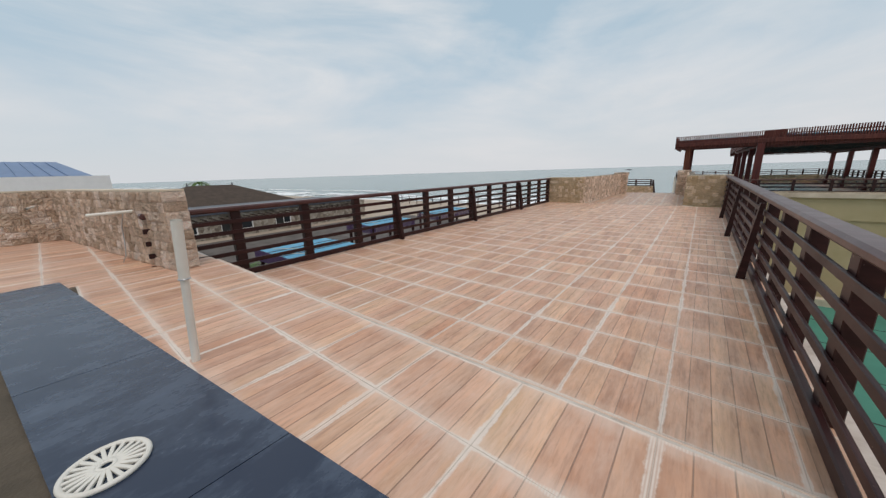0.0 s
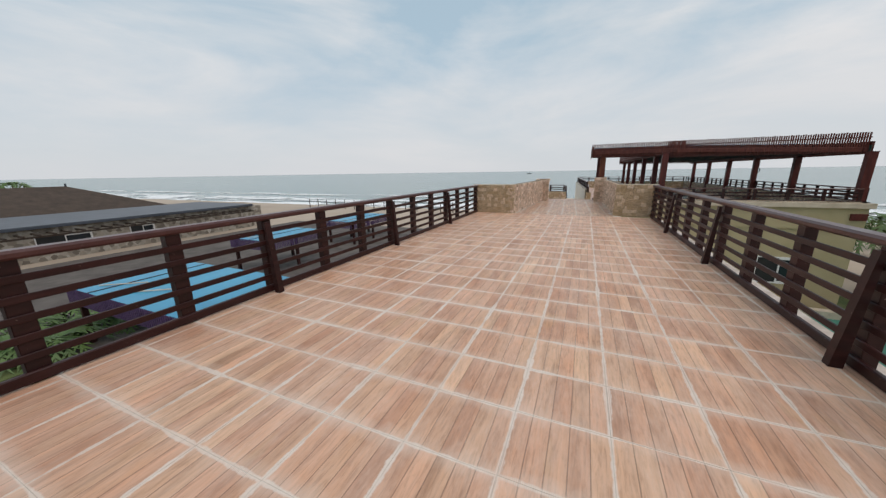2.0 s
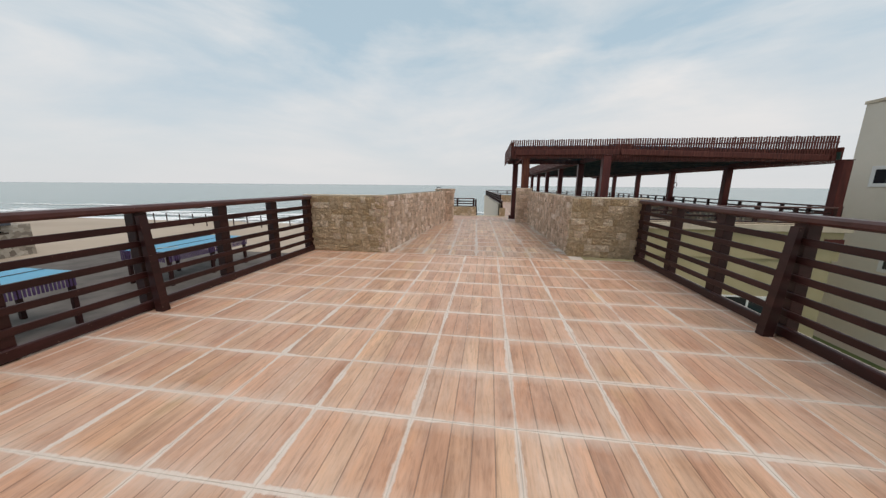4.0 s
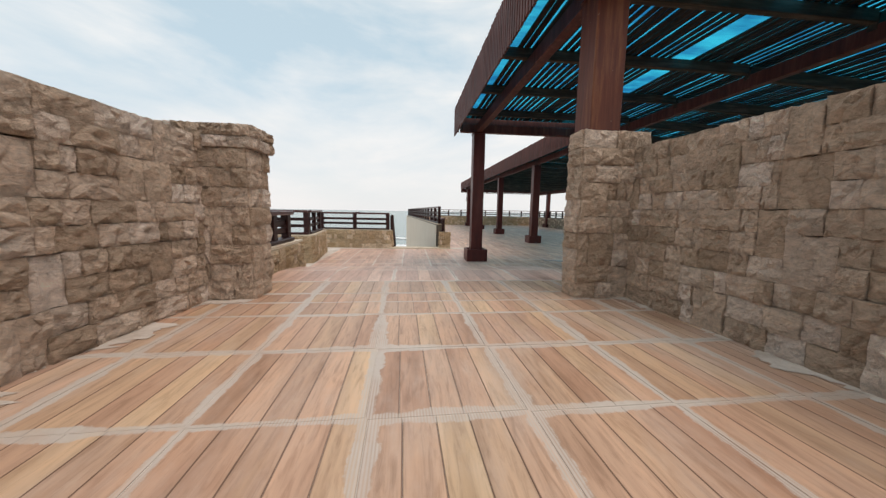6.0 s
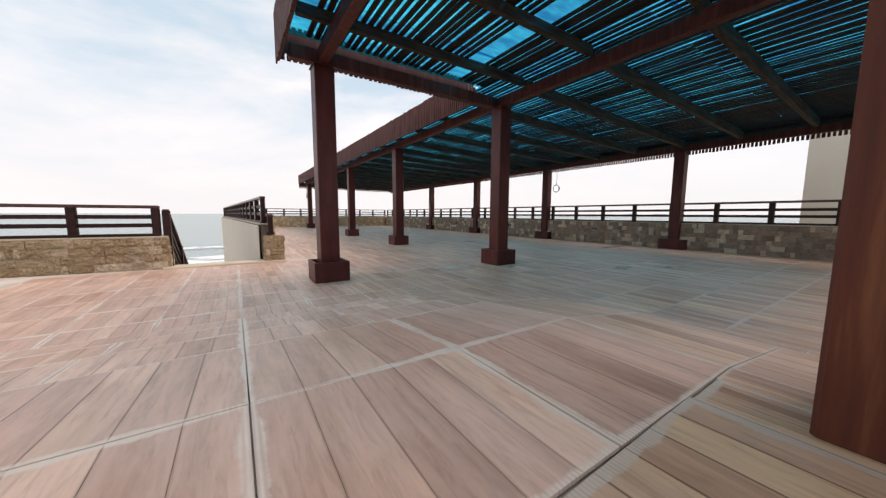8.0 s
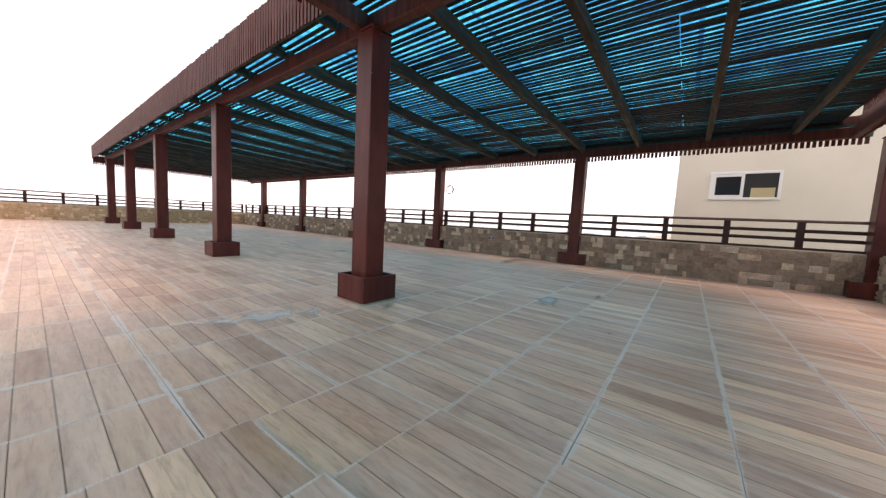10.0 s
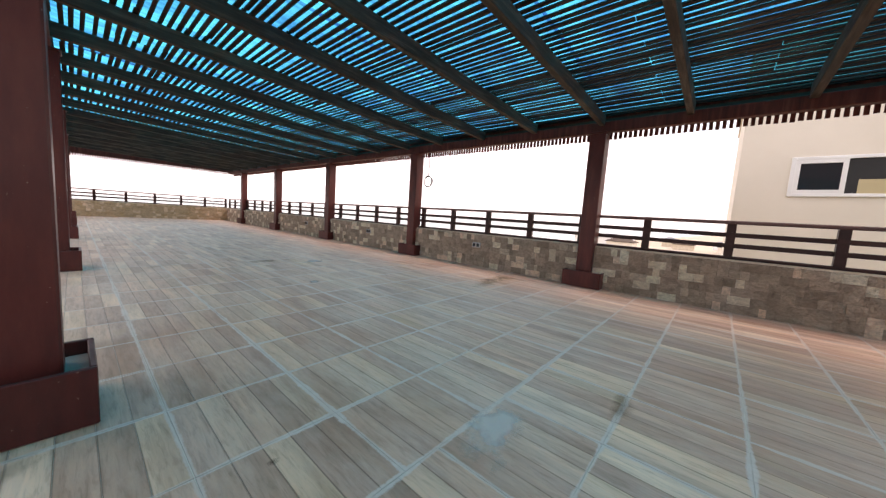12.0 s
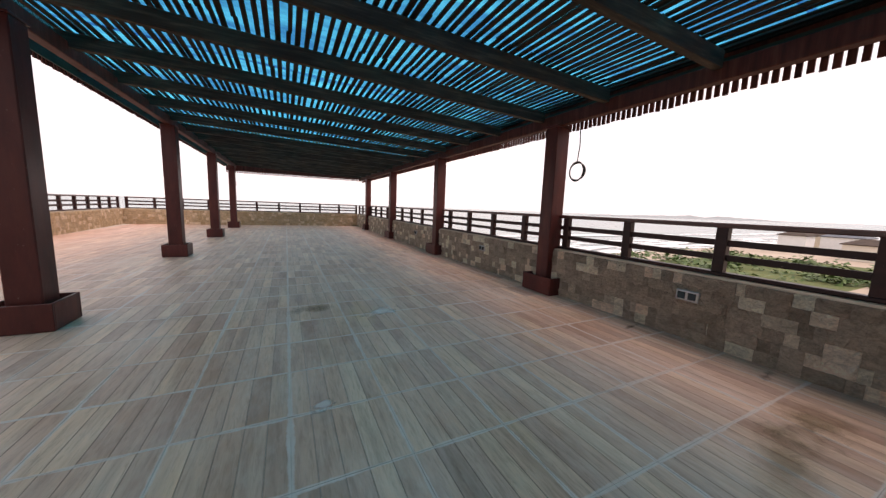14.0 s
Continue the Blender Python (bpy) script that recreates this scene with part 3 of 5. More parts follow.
vs = [bm.verts.new(p) for p in ((-4800, 72, SEA), (4800, 72, SEA), (4800, 4700, SEA), (-4800, 4700, SEA))]
bm.faces.new(vs)
part("surface", bm, M["sea"], water)
for y0, y1, z in ((68, 92, 0.12), (104, 109, 0.16)):
    bm = bmesh.new()
    xs = np.linspace(-700, 700, 141)
    a = [bm.verts.new((x, y0 + 3 * noise.noise((x * 0.03, y0, 0)), SEA + z)) for x in xs]
    b = [bm.verts.new((x, y1 + 4 * noise.noise((x * 0.024, y1, 2)), SEA + z + 0.1)) for x in xs]
    for i in range(len(xs) - 1):
        bm.faces.new((a[i], a[i + 1], b[i + 1], b[i]))
    part("surf", bm, M["foam"], water, "white breaking surf")

# ---- stone walls: cores and copings, the stones are laid at the end of the file ----
STONE_JOBS = []


def wall_run(name, label, a, b, z0, z1, thick, faces, stones, course, coping=True, group=""):
    """A wall from a to b, thick to the left of its way; faces: which sides are clad ('r', 'l', 'a', 'b')."""
    a, b = Vector((*a, 0)), Vector((*b, 0))
    d = (b - a).normalized()
    left = Vector((-d.y, d.x, 0))
    length = (b - a).length
    root = tagged(new(name), label, "wall", group, "structure")
    bm = bmesh.new()
    ins = 0.035
    pts = [a + d * ins + left * ins, b - d * ins + left * ins, b - d * ins + left * (thick - ins), a + d * ins + left * (thick - ins)]
    hull(bm, [(p.x, p.y, z) for p in pts for z in (z0, z1)])
    part("core", bm, M["mortar"], root)
    if coping:
        bm = bmesh.new()
        pts = [a, b, b + left * thick, a + left * thick]
        hull(bm, [(p.x, p.y, z) for p in pts for z in (z1 + 0.002, z1 + 0.03)])
        part("coping", bm, M["coping"], root, "thin cream mortar coping")
    h = z1 - z0
    if "r" in faces:
        STONE_JOBS.append((root, a + left * ins, d, -left, length, z0, h, course, stones))
    if "l" in faces:
        STONE_JOBS.append((root, b + left * (thick - ins), -d, left, length, z0, h, course, stones))
    if "a" in faces:
        STONE_JOBS.append((root, a + left * thick + d * ins, -left, -d, thick, z0, h, course, stones))
    if "b" in faces:
        STONE_JOBS.append((root, b - d * ins, left, d, thick, z0, h, course, stones))
    return root


W = 1.36
wall_run("wall_passage_left", "split-face sandstone wall along the passage", (PASS_L - 0.18, 18.7), (PASS_L + 0.26, 26.1), 0, 1.34, 0.3, "rab", "stone", 0.130, False)
wall_run("wall_passage_right", "split-face sandstone wall along the passage", (PASS_R - 0.16, 26.05), (PASS_R + 0.05, 19.1), 0, W, 0.3, "ra", "stone", 0.130, False)
wall_run("wall_end_left", "warm sandstone end wall beside the railing", (RAIL_L - 0.25, 18.7), (PASS_L - 0.18, 18.7), 0, W - 0.04, 0.3, "rb", "stone_warm", 0.155)
wall_run("wall_end_right", "warm sandstone end wall beside the railing", (PASS_R + 0.02, 19.1), (RAIL_R + 0.2, 18.9), 0, W - 0.04, 0.3, "ra", "stone_warm", 0.155)
wall_run("pier_left", "sandstone pier at the end of the passage", (-3.78, 25.87), (-3.05, 25.87), 0, 1.25, 0.34, "rlab", "stone", 0.150, False)
wall_run("pier_left_cap", "overhanging top course of the sandstone pier", (-3.80, 25.85), (-3.01, 25.85), 1.25, 1.43, 0.39, "rlab", "stone", 0.19, False)
wall_run("pier_right", "sandstone pier beside a red post", (-0.23, 25.80), (0.38, 25.80), 0, 1.50, 0.22, "rlab", "stone", 0.150, False)
wall_run("wall_bench_landing", "low sandstone wall under a brown railing", (-3.34, 26.3), (-3.38, 28.2), T, 0.27, 0.36, "rb", "stone_warm", 0.15)
wall_run("wall_bench_corner", "low sandstone corner wall under a brown railing", (-5.4, 31.2), (-4.14, 31.2), T, 0.10, 0.36, "rb", "stone_warm", 0.15)
wall_run("wall_bench_side", "low sandstone wall under a brown railing", (-4.14, 31.57), (-4.33, 33.33), T, 0.10, 0.36, "rb", "stone_warm", 0.15)
wall_run("wall_stair_left", "low sandstone wall beside the beach stairs", (-4.9, 34.75), (-2.36, 34.45), T, 0.05, 0.3, "rb", "stone_warm", 0.14)
wall_run("wall_east", "low grey sandstone parapet under a brown railing", (EAST_X, FAR_Y), (EAST_X, FRONT_Y), T, 0.27, 0.28, "r", "stone_grey", 0.13)
wall_run("wall_far", "low sandstone parapet at the end of the terrace", (-1.72, FAR_Y), (EAST_X, FAR_Y), T, 0.27, 0.28, "r", "stone_warm", 0.14)
wall_run("wall_west", "low sandstone parapet beside the beach stairs", (-0.45, 34.9), (-1.72, FAR_Y), T, 0.27, 0.28, "r", "stone_warm", 0.14)
part("face", beam_between((-0.76, 34.9, -2.4), (-2.03, FAR_Y, -2.4), 0.03, 5.3), M["cream"], bpy.data.objects["wall_west"], "cream rendered outer face")
wall_run("wall_front", "low cream parapet at the front of the terrace", (0.75, FRONT_Y), (EAST_X + 0.28, FRONT_Y), T, 0.27, 0.25, "l", "stone_grey", 0.115)
part("face", box(0.72, EAST_X + 0.31, FRONT_Y - 0.02, FRONT_Y + 0.03, T - 0.5, 0.0), M["yellow"], bpy.data.objects["wall_front"])
part("band", box(0.6, EAST_X + 0.45, FRONT_Y - 0.16, FRONT_Y + 0.03, 0.005, 0.25, 0.01), M["coping"], bpy.data.objects["wall_front"], "cream slab edge")

stair_block = tagged(new("wall_stair_right"), "cream rendered stair wall ending in a stone pier", "wall", "", "structure")
bm = bmesh.new()
hull(bm, [(x, y, z) for x in (-0.62, -0.40) for y, z in ((34.5, -5), (34.5, 0.0), (40.5, 0.0), (40.5, -5))])
part("face", bm, M["cream"], stair_block)
wall_run("pier_stair", "short sandstone pier at the head of the stairs", (-0.66, 34.42), (-0.30, 34.42), T, 0.03, 0.16, "rab", "stone_warm", 0.14, False)

stairs = tagged(new("stairs"), "concrete steps going down to the beach", "stairs", "", "structure")
for i in range(22):
    part("step", box(-2.3, -0.62, 34.75 + 0.3 * i, 35.05 + 0.3 * i + 0.03, -5.2, T - 0.02 - 0.18 * (i + 1)), M["concrete"], stairs)

# yellow storey under the terrace, cream block beside it
lower = thing("house", "yellow rendered storey below the roof terrace", "house")
part("wall", box(0.9, EAST_X + 0.2, FRONT_Y + 0.05, FAR_Y, GROUND, T - 0.5), M["yellow"], lower)
part("wall", box(-3.4, 0.9, 26.7, 34.3, GROUND, T - 0.5), M["yellow"], lower)
part("wall", box(-5.3, -3.4, 28.2, 34.6, GROUND, T - 0.5), M["cream"], lower)


def window(parent, x0, x1, z0, z1, y, axis="y", sign=-1, panes=2):
    """A sliding window with a white frame; the wall's face is at y (or x)."""
    def bx(u0, u1, d0, d1, w0, w1, c=0.0):
        d0, d1 = sorted((y + sign * d0, y + sign * d1))
        return box(u0, u1, d0, d1, w0, w1, c) if axis == "y" else box(d0, d1, u0, u1, w0, w1, c)
    root = part("window", bx(x0, x1, -0.005, 0.006, z0, z1), M["dark"], parent, "white-framed sliding window, half open")
    f = 0.07
    for b in ((x0, x1, z0 - f, z0), (x0, x1, z1, z1 + f), (x0 - f, x0, z0 - f, z1 + f), (x1, x1 + f, z0 - f, z1 + f)):
        part("frame", bx(b[0], b[1], -0.01, 0.045, b[2], b[3], 0.006), M["white"], root)
    mid = (x0 + x1) / 2
    s = 0.075
    for b in ((mid, x1, z0, z0 + s), (mid, x1, z1 - s, z1), (mid, mid + s, z0 + s, z1 - s), (x1 - s, x1, z0 + s, z1 - s)):
        part("sash", bx(b[0], b[1], 0.008, 0.04, b[2], b[3], 0.004), M["white"], root)
    part("pane", bx(mid + s, x1 - s, 0.012, 0.02, z0 + s, z1 - s), M["glass"], root)
    return root


window(lower, 7.9, 9.6, -3.95, -2.65, FRONT_Y + 0.05)

BLOCK_X = 14.59
block = thing("apartment_block", "tall cream rendered block with small windows", "building")
part("wall", box(BLOCK_X, 24, 6.0, 28.66, GROUND, 5.15), M["cream"], block)
part("roof", box(BLOCK_X - 0.05, 24.05, 5.95, 28.71, 5.15, 5.28, 0.01), M["coping"], block)
window(block, 26.22, 27.72, 1.73, 2.45, BLOCK_X, "x")
part("inner_wall", box(BLOCK_X - 0.012, BLOCK_X - 0.007, 26.27, 26.80, 1.73, 2.02), M["yellow"], block, "yellow inner wall seen through the open sash")
window(block, 25.4, 26.6, -1.7, -1.1, BLOCK_X, "x")

# ---- railings ----


def bridge_railing(name, x, y0, y1, inward, mains, height=1.33):
    """Railing along y: posts, slats, a broad handrail, leaning main posts."""
    r = thing(name, "dark brown slatted railing with leaning posts along the bridge", "railing", "bridge railings")
    o = -inward
    part("handrail", box(min(x - 0.02 * o, x + 0.17 * o), max(x - 0.02 * o, x + 0.17 * o), y0, y1, height - 0.09, height, 0.025), M["cap"], r, "broad varnished handrail")
    part("bottom_rail", box(min(x, x + 0.06 * o), max(x, x + 0.06 * o), y0, y1, 0.015, 0.13, 0.012), M["rail"], r)
    for i in range(5):
        z = 0.275 + i * 0.196
        part("slat", box(min(x + 0.012 * o, x + 0.042 * o), max(x + 0.012 * o, x + 0.042 * o), y0, y1, z - 0.038, z + 0.038, 0.006), M["rail"], r)
    pm = box(-0.065, 0.065, -0.085, 0.085, -0.2, height - 0.09, 0.008)
    pm_me = bpy.data.meshes.new("post")
    pm.to_mesh(pm_me)
    pm.free()
    lean = bmesh.new()
    hull(lean, [(i * inward, yy, z) for yy in (-0.05, 0.05) for i, z in ((0.0, height - 0.12), (0.05, height - 0.12), (0.17, 0.0), (0.06, 0.0))])
    lean_me = bpy.data.meshes.new("brace")
    lean.to_mesh(lean_me)
    lean.free()
    n = round((y1 - y0) / 1.3)
    ys = []
    for a, b in zip(mains, mains[1:]):
        k = max(1, round((b - a) / 1.3))
        ys += [a + (b - a) * j / k for j in range(k)]
    ys.append(mains[-1])
    for yy in ys:
        if y0 <= yy <= y1:
            part("post", pm_me, M["rail"], r).location = (x + 0.11 * o, yy, 0)
    for yy in mains:
        if max(y0 + 0.2, 5.0) < yy < y1 - 0.2:
            part("brace", lean_me, M["rail"], r, "leaning main post").location = (x, yy - 0.05, 0)
    return r


bridge_railing("railing", RAIL_L, 1.7, 18.66, 1, [3.0, 7.05, 10.9, 14.85, 18.6])
bridge_railing("railing", RAIL_R, 1.2, 18.86, -1, [1.3, 4.0, 7.65, 11.6, 15.3, 18.8])


def low_railing(a, b, z0, z1, every=1.22, slats=2, width=0.12, off=0.0, label="dark brown slatted railing on a stone parapet", ends=True):
    """A low railing on a wall's top from a to b."""
    a, b = Vector((*a, 0)), Vector((*b, 0))
    d = (b - a).normalized()
    n = max(1, round((b - a).length / every))
    r = thing("parapet_railing", label, "railing", "parapet railings")
    h = z1 - z0

    def bar(name, z, w, t, mat, c):
        bm = beam_between(a + Vector((0, 0, z)), b + Vector((0, 0, z)), w, t, c)
        return part(name, bm, mat, r)
    bar("handrail", z1 - 0.03, width, 0.06, M["cap"], 0.012)
    bar("bottom_rail", z0 + 0.028, width, 0.05, M["rail"], 0.01)
    for i in range(slats):
        bar("slat", z0 + 0.05 + (h - 0.11) * (i + 1) / (slats + 1), 0.035, 0.075 if slats == 2 else 0.07, M["rail"], 0.006)
    pm = box(-0.05, 0.05, -0.06, 0.06, z0 + 0.05, z1 - 0.055, 0.006)
    me = bpy.data.meshes.new("post")
    pm.to_mesh(me)
    pm.free()
    for i in range(n + 1):
        p = a + (b - a) * i / n
        if i == 0:
            p = p + d * 0.06
        if i == n:
            p = p - d * 0.06
        o = part("post", me, M["rail"], r)
        o.location = (p.x, p.y, 0)
        o.rotation_euler = (0, 0, math.atan2(d.y, d.x) + math.pi / 2)
    return r


PR = 0.95
low_railing((EAST_X + 0.14, FRONT_Y + 0.1), (EAST_X + 0.14, FAR_Y), 0.30, PR)
low_railing((-1.6, FAR_Y + 0.14), (EAST_X, FAR_Y + 0.14), 0.30, PR)
low_railing((-0.62, 35.1), (-1.84, FAR_Y), 0.30, PR)
low_railing((0.8, FRONT_Y + 0.12), (EAST_X, FRONT_Y + 0.12), 0.30, PR - 0.03)
low_railing((-3.52, 26.35), (-3.54, 28.02), 0.30, 0.74, 0.6, 2, 0.2)
low_railing((-5.35, 31.4), (-4.25, 31.4), 0.13, 0.74, 0.55, 2, 0.2)
low_railing((-4.32, 31.52), (-4.5, 33.25), 0.13, 0.74, 0.7, 2, 0.2)
low_railing((-4.9, 34.85), (-2.45, 34.58), 0.08, 0.68, 1.2, 2, 0.12)
low_railing((-0.52, 34.6), (-0.52, 40.0), 0.05, 0.52, 0.42, 1, 0.14)

slope = thing("stair_railing", "dark brown railing sloping down the beach stairs", "railing")
for i in range(5):
    z = 0.62 - i * 0.22
    part("slat" if i else "handrail", beam_between((-2.36, 34.62, z - 0.04), (-2.36, 40.6, z - 3.6), 0.04 if i else 0.1, 0.07), M["rail"], slope)
for i in range(5):
    yy = 34.66 + 1.4 * i
    part("post", box(-2.42, -2.30, yy - 0.06, yy + 0.06, -0.6 * (yy - 34.6) - 0.62, 0.62 - 0.6 * (yy - 34.6)), M["rail"], slope)

# ---- pergola ----
POST_TOP = 2.82


def fall(x):
    """How far the main roof has dropped at x, from the west beam to the east parapet."""
    return 0.034 * max(0.0, x - 3.79)


def pergola_post(x, y, base, top=POST_TOP, boxed=True, long=0.275):
    p = thing("pergola_post", "oxide-red painted square post standing in an open box base" if boxed else "rust-red steel post beside the stone pier", "post", "pergola posts", at=(x, y, base))
    h = top - base
    part("shaft", box(-0.152, 0.152, -0.152, 0.152, 0, h, 0.012), M["post"] if boxed else M["rusty_post"], p)
    if boxed:
        s, k, bh = 0.275, 0.03, 0.33
        for b in ((-s, s, -long, -long + k), (-s, s, long - k, long), (-s, -s + k, -long + k, long - k), (s - k, s, -long + k, long - k)):
            part("box_board", box(b[0], b[1], b[2], b[3], 0.004, bh, 0.006), M["post"], p)
        part("fill", box(-s + k, s - k, -long + k, long - k, 0, 0.24), M["concrete"], p, "sandy rubble filling the box")
    part("head_plate", box(-0.17, 0.17, -0.17, 0.17, h, h + 0.025, 0.005), M["post"], p)
    return p


LEFT_X, RIGHT_X = 3.79, 11.12
LEFT_YS = [31.57, 36.87, 42.4, 47.7, 53.0]
RIGHT_YS = [25.2, 30.9, 36.24, 41.4, 46.7, 51.9]
pergola_post(0.085, 31.73, T)
for yy in LEFT_YS:
    pergola_post(LEFT_X, yy, T)
for yy in RIGHT_YS:
    pergola_post(RIGHT_X, yy, T, POST_TOP - fall(RIGHT_X), long=0.38)
pergola_post(3.25, 25.75, T)
pergola_post(0.10, 26.18, -0.01, boxed=False)

pergola = thing("pergola", "dark timber pergola roofed with laths under blue plastic sheet", "pergola")
BEAM_Z = POST_TOP + 0.14
for x, y0, y1 in ((LEFT_X, 25.6, ROOF_END - 0.2), (RIGHT_X, 25.6, ROOF_END - 0.2), (0.07, 25.7, 31.75)):
    part("main_beam", box(x - 0.07, x + 0.07, y0, y1, POST_TOP + 0.025 - fall(x), POST_TOP + 0.235 - fall(x), 0.01), M["slat"], pergola)
part("main_beam", box(-0.4, LEFT_X - 0.07, 31.62, 31.76, POST_TOP + 0.025, POST_TOP + 0.235, 0.01), M["slat"], pergola)
part("main_beam", box(-0.4, LEFT_X - 0.07, 25.66, 25.80, POST_TOP + 0.025, POST_TOP + 0.235, 0.01), M["slat"], pergola)
part("main_beam", beam_between((LEFT_X + 0.07, 25.73, POST_TOP + 0.13), (RIGHT_X - 0.07, 25.73, POST_TOP + 0.13 - fall(RIGHT_X)), 0.14, 0.21, 0.01), M["slat"], pergola)
ROOF_Z = POST_TOP + 0.235
# rafters across
yy = 26.58
while yy < ROOF_END - 0.2:
    x0 = -0.42 if yy < 31.3 else 3.36
    jit = random.uniform(-0.03, 0.03)
    part("rafter", box(x0, LEFT_X - 0.1, yy - 0.045, yy + 0.045, ROOF_Z, ROOF_Z + 0.15, 0.008), M["beam"], pergola)
    part("rafter", beam_between((LEFT_X - 0.07, yy + jit, ROOF_Z + 0.02 + jit * 0.5), (11.04, yy + jit, ROOF_Z + 0.02 + jit * 0.5 - fall(11.04)), 0.10, 0.20, 0.008), M["beam"], pergola)
    yy += 1.43
LATH_Z = ROOF_Z + 0.155
lath_me = []
for k in range(6):
    bm = box(-0.029, 0.029, -0.5, 0.5, 0, 0.019)
    me = bpy.data.meshes.new("lath")
    bm.to_mesh(me)
    bm.free()
    lath_me.append(me)
near_laths, far_laths = [], []
x = 3.38
while x < 11.24:
    y = 25.92
    while y < ROOF_END - 0.1:
        ln = min(random.choice((2.6, 3.9, 5.2)), ROOF_END - 0.05 - y)
        mx = Matrix.LocRotScale((x + random.uniform(-0.014, 0.014), y + ln / 2, LATH_Z - fall(x) + random.uniform(-0.004, 0.004)), Euler((0, 0, random.uniform(-0.004, 0.004))), (random.uniform(0.8, 1.25) * (1.12 if x > 8.6 else 1.0), ln - 0.01, 1))
        near_laths.append((random.choice(lath_me), mx))
        y += ln
    x += random.choice((0.104, 0.112, 0.122))
x = -0.12
while x < 3.3:
    ln = 5.75
    mx = Matrix.LocRotScale((x + random.uniform(-0.012, 0.012), 25.92 + ln / 2, LATH_Z), Euler((0, 0, random.uniform(-0.003, 0.003))), (random.uniform(1.0, 1.35), ln, 1.3))
    near_laths.append((random.choice(lath_me), mx))
    x += random.choice((0.106, 0.114, 0.124)) if not 2.2 < x < 2.35 else 0.45
scatter_pieces("lath", near_laths, M["lath"], pergola, lambda p: abs(p.y - 30), 300)
# blue sheets in lapped strips
for x0, x1, y0, y1 in ((3.32, 11.26, 25.98, ROOF_END), (-0.5, 3.36, 25.98, 31.8)):
    yy = y0
    k = 0
    while yy < y1:
        e = min(yy + 2.35, y1)
        bm = bmesh.new()
        xs = np.linspace(x0, x1, 24)
        za = LATH_Z + 0.03 + 0.012 * (k % 2)
        a = [bm.verts.new((xx, yy - 0.06, za - fall(xx) + 0.012 * noise.noise((xx * 1.3, yy, 1)))) for xx in xs]
        b = [bm.verts.new((xx, e, za - fall(xx) + 0.012 * noise.noise((xx * 1.3, e, 4)))) for xx in xs]
        for i in range(len(xs) - 1):
            bm.faces.new((a[i], a[i + 1], b[i + 1], b[i]))
        part("roof_sheet", bm, M["sheet"], pergola, "translucent blue plastic roof sheet")
        yy = e
        k += 1

fascia_me = []
for k in range(4):
    bm = box(-0.028, 0.028, -0.012, 0.012, 0, 1, 0.0)
    me = bpy.data.meshes.new("fascia_slat")
    bm.to_mesh(me)
    bm.free()
    fascia_me.append(me)


def fascia(a, b, out, z0, z1, label, board=(0.0, 0.6), step=0.088, limit=300, near=None):
    """Upright slats along an edge, on backing boards."""
    f = thing("fascia", label, "fascia", "pergola fascias")
    a, b, out = Vector((*a, 0)), Vector((*b, 0)), Vector((*out, 0))
    d = (b - a).normalized()
    n = int((b - a).length / step)
    turn = math.atan2(d.y, d.x)
    h = z1 - z0
    placed = []
    for i in range(n):
        p = a + d * (i + 0.5) * step + out * 0.03
        placed.append((random.choice(fascia_me), Matrix.LocRotScale((p.x, p.y, z0 + random.uniform(-0.012, 0.006)), Euler((0, random.uniform(-0.006, 0.006), turn)), (random.uniform(0.9, 1.1), 1, h + random.uniform(-0.01, 0.012)))))
    scatter_pieces("slat", placed, M["slat"], f, near or (lambda p: p.y), limit)
    for k0, k1 in (board,) if isinstance(board[0], float) else board:
        lo, hi = a - out * 0.012 + Vector((0, 0, z0 + h * (k0 + k1) / 2)), b - out * 0.012 + Vector((0, 0, z0 + h * (k0 + k1) / 2))
        part("backing_board", beam_between(lo, hi, 0.03, h * (k1 - k0), 0.004), M["slat"], f)
    return f


fascia((-0.53, 25.80), (4.2, 25.72), (0, -1), ROOF_LO + 0.03, ROOF_HI, "front fascia of close-set red-brown timber slats", (0.10, 0.66))
fascia((3.3, 25.86), (EAST_X + 0.15, 25.70), (0, -1), ROOF_LO - 0.1, ROOF_HI + 0.02, "front fascia of open red-brown timber slats", ((0.08, 0.50), (0.72, 0.78)))
fascia((-0.53, 25.80), (-0.53, 31.85), (-1, 0), ROOF_LO + 0.08, ROOF_HI, "side fascia of weathered brown timber slats", (0.10, 0.9))
fascia((3.3, 31.9), (3.3, ROOF_END), (-1, 0), 2.92, 3.58, "long side fascia of weathered brown timber slats", (0.12, 0.55))
part("inner_board", box(3.32, 3.345, 31.9, ROOF_END, 2.96, 3.20), M["green_board"], bpy.data.objects["fascia.003"], "dark green inner board")
fascia((EAST_X + 0.14, 25.5), (EAST_X + 0.14, ROOF_END), (1, 0), 2.50, 3.06, "long east fascia with slat ends hanging below the beam", (0.42, 1.0))
part("inner_board", box(EAST_X + 0.085, EAST_X + 0.11, 25.5, ROOF_END, 2.62, 2.90), M["green_board"], bpy.data.objects["fascia.004"], "dark green inner board")
fascia((3.3, ROOF_END), (EAST_X + 0.1, ROOF_END), (0, 1), ROOF_LO - 0.08, ROOF_HI - 0.1, "end fascia of brown timber slats", (0.15, 0.6))
fascia((-0.5, 31.88), (3.1, 31.88), (0, 1), 2.90, 3.40, "inner fascia of brown timber slats", (0.15, 0.9))

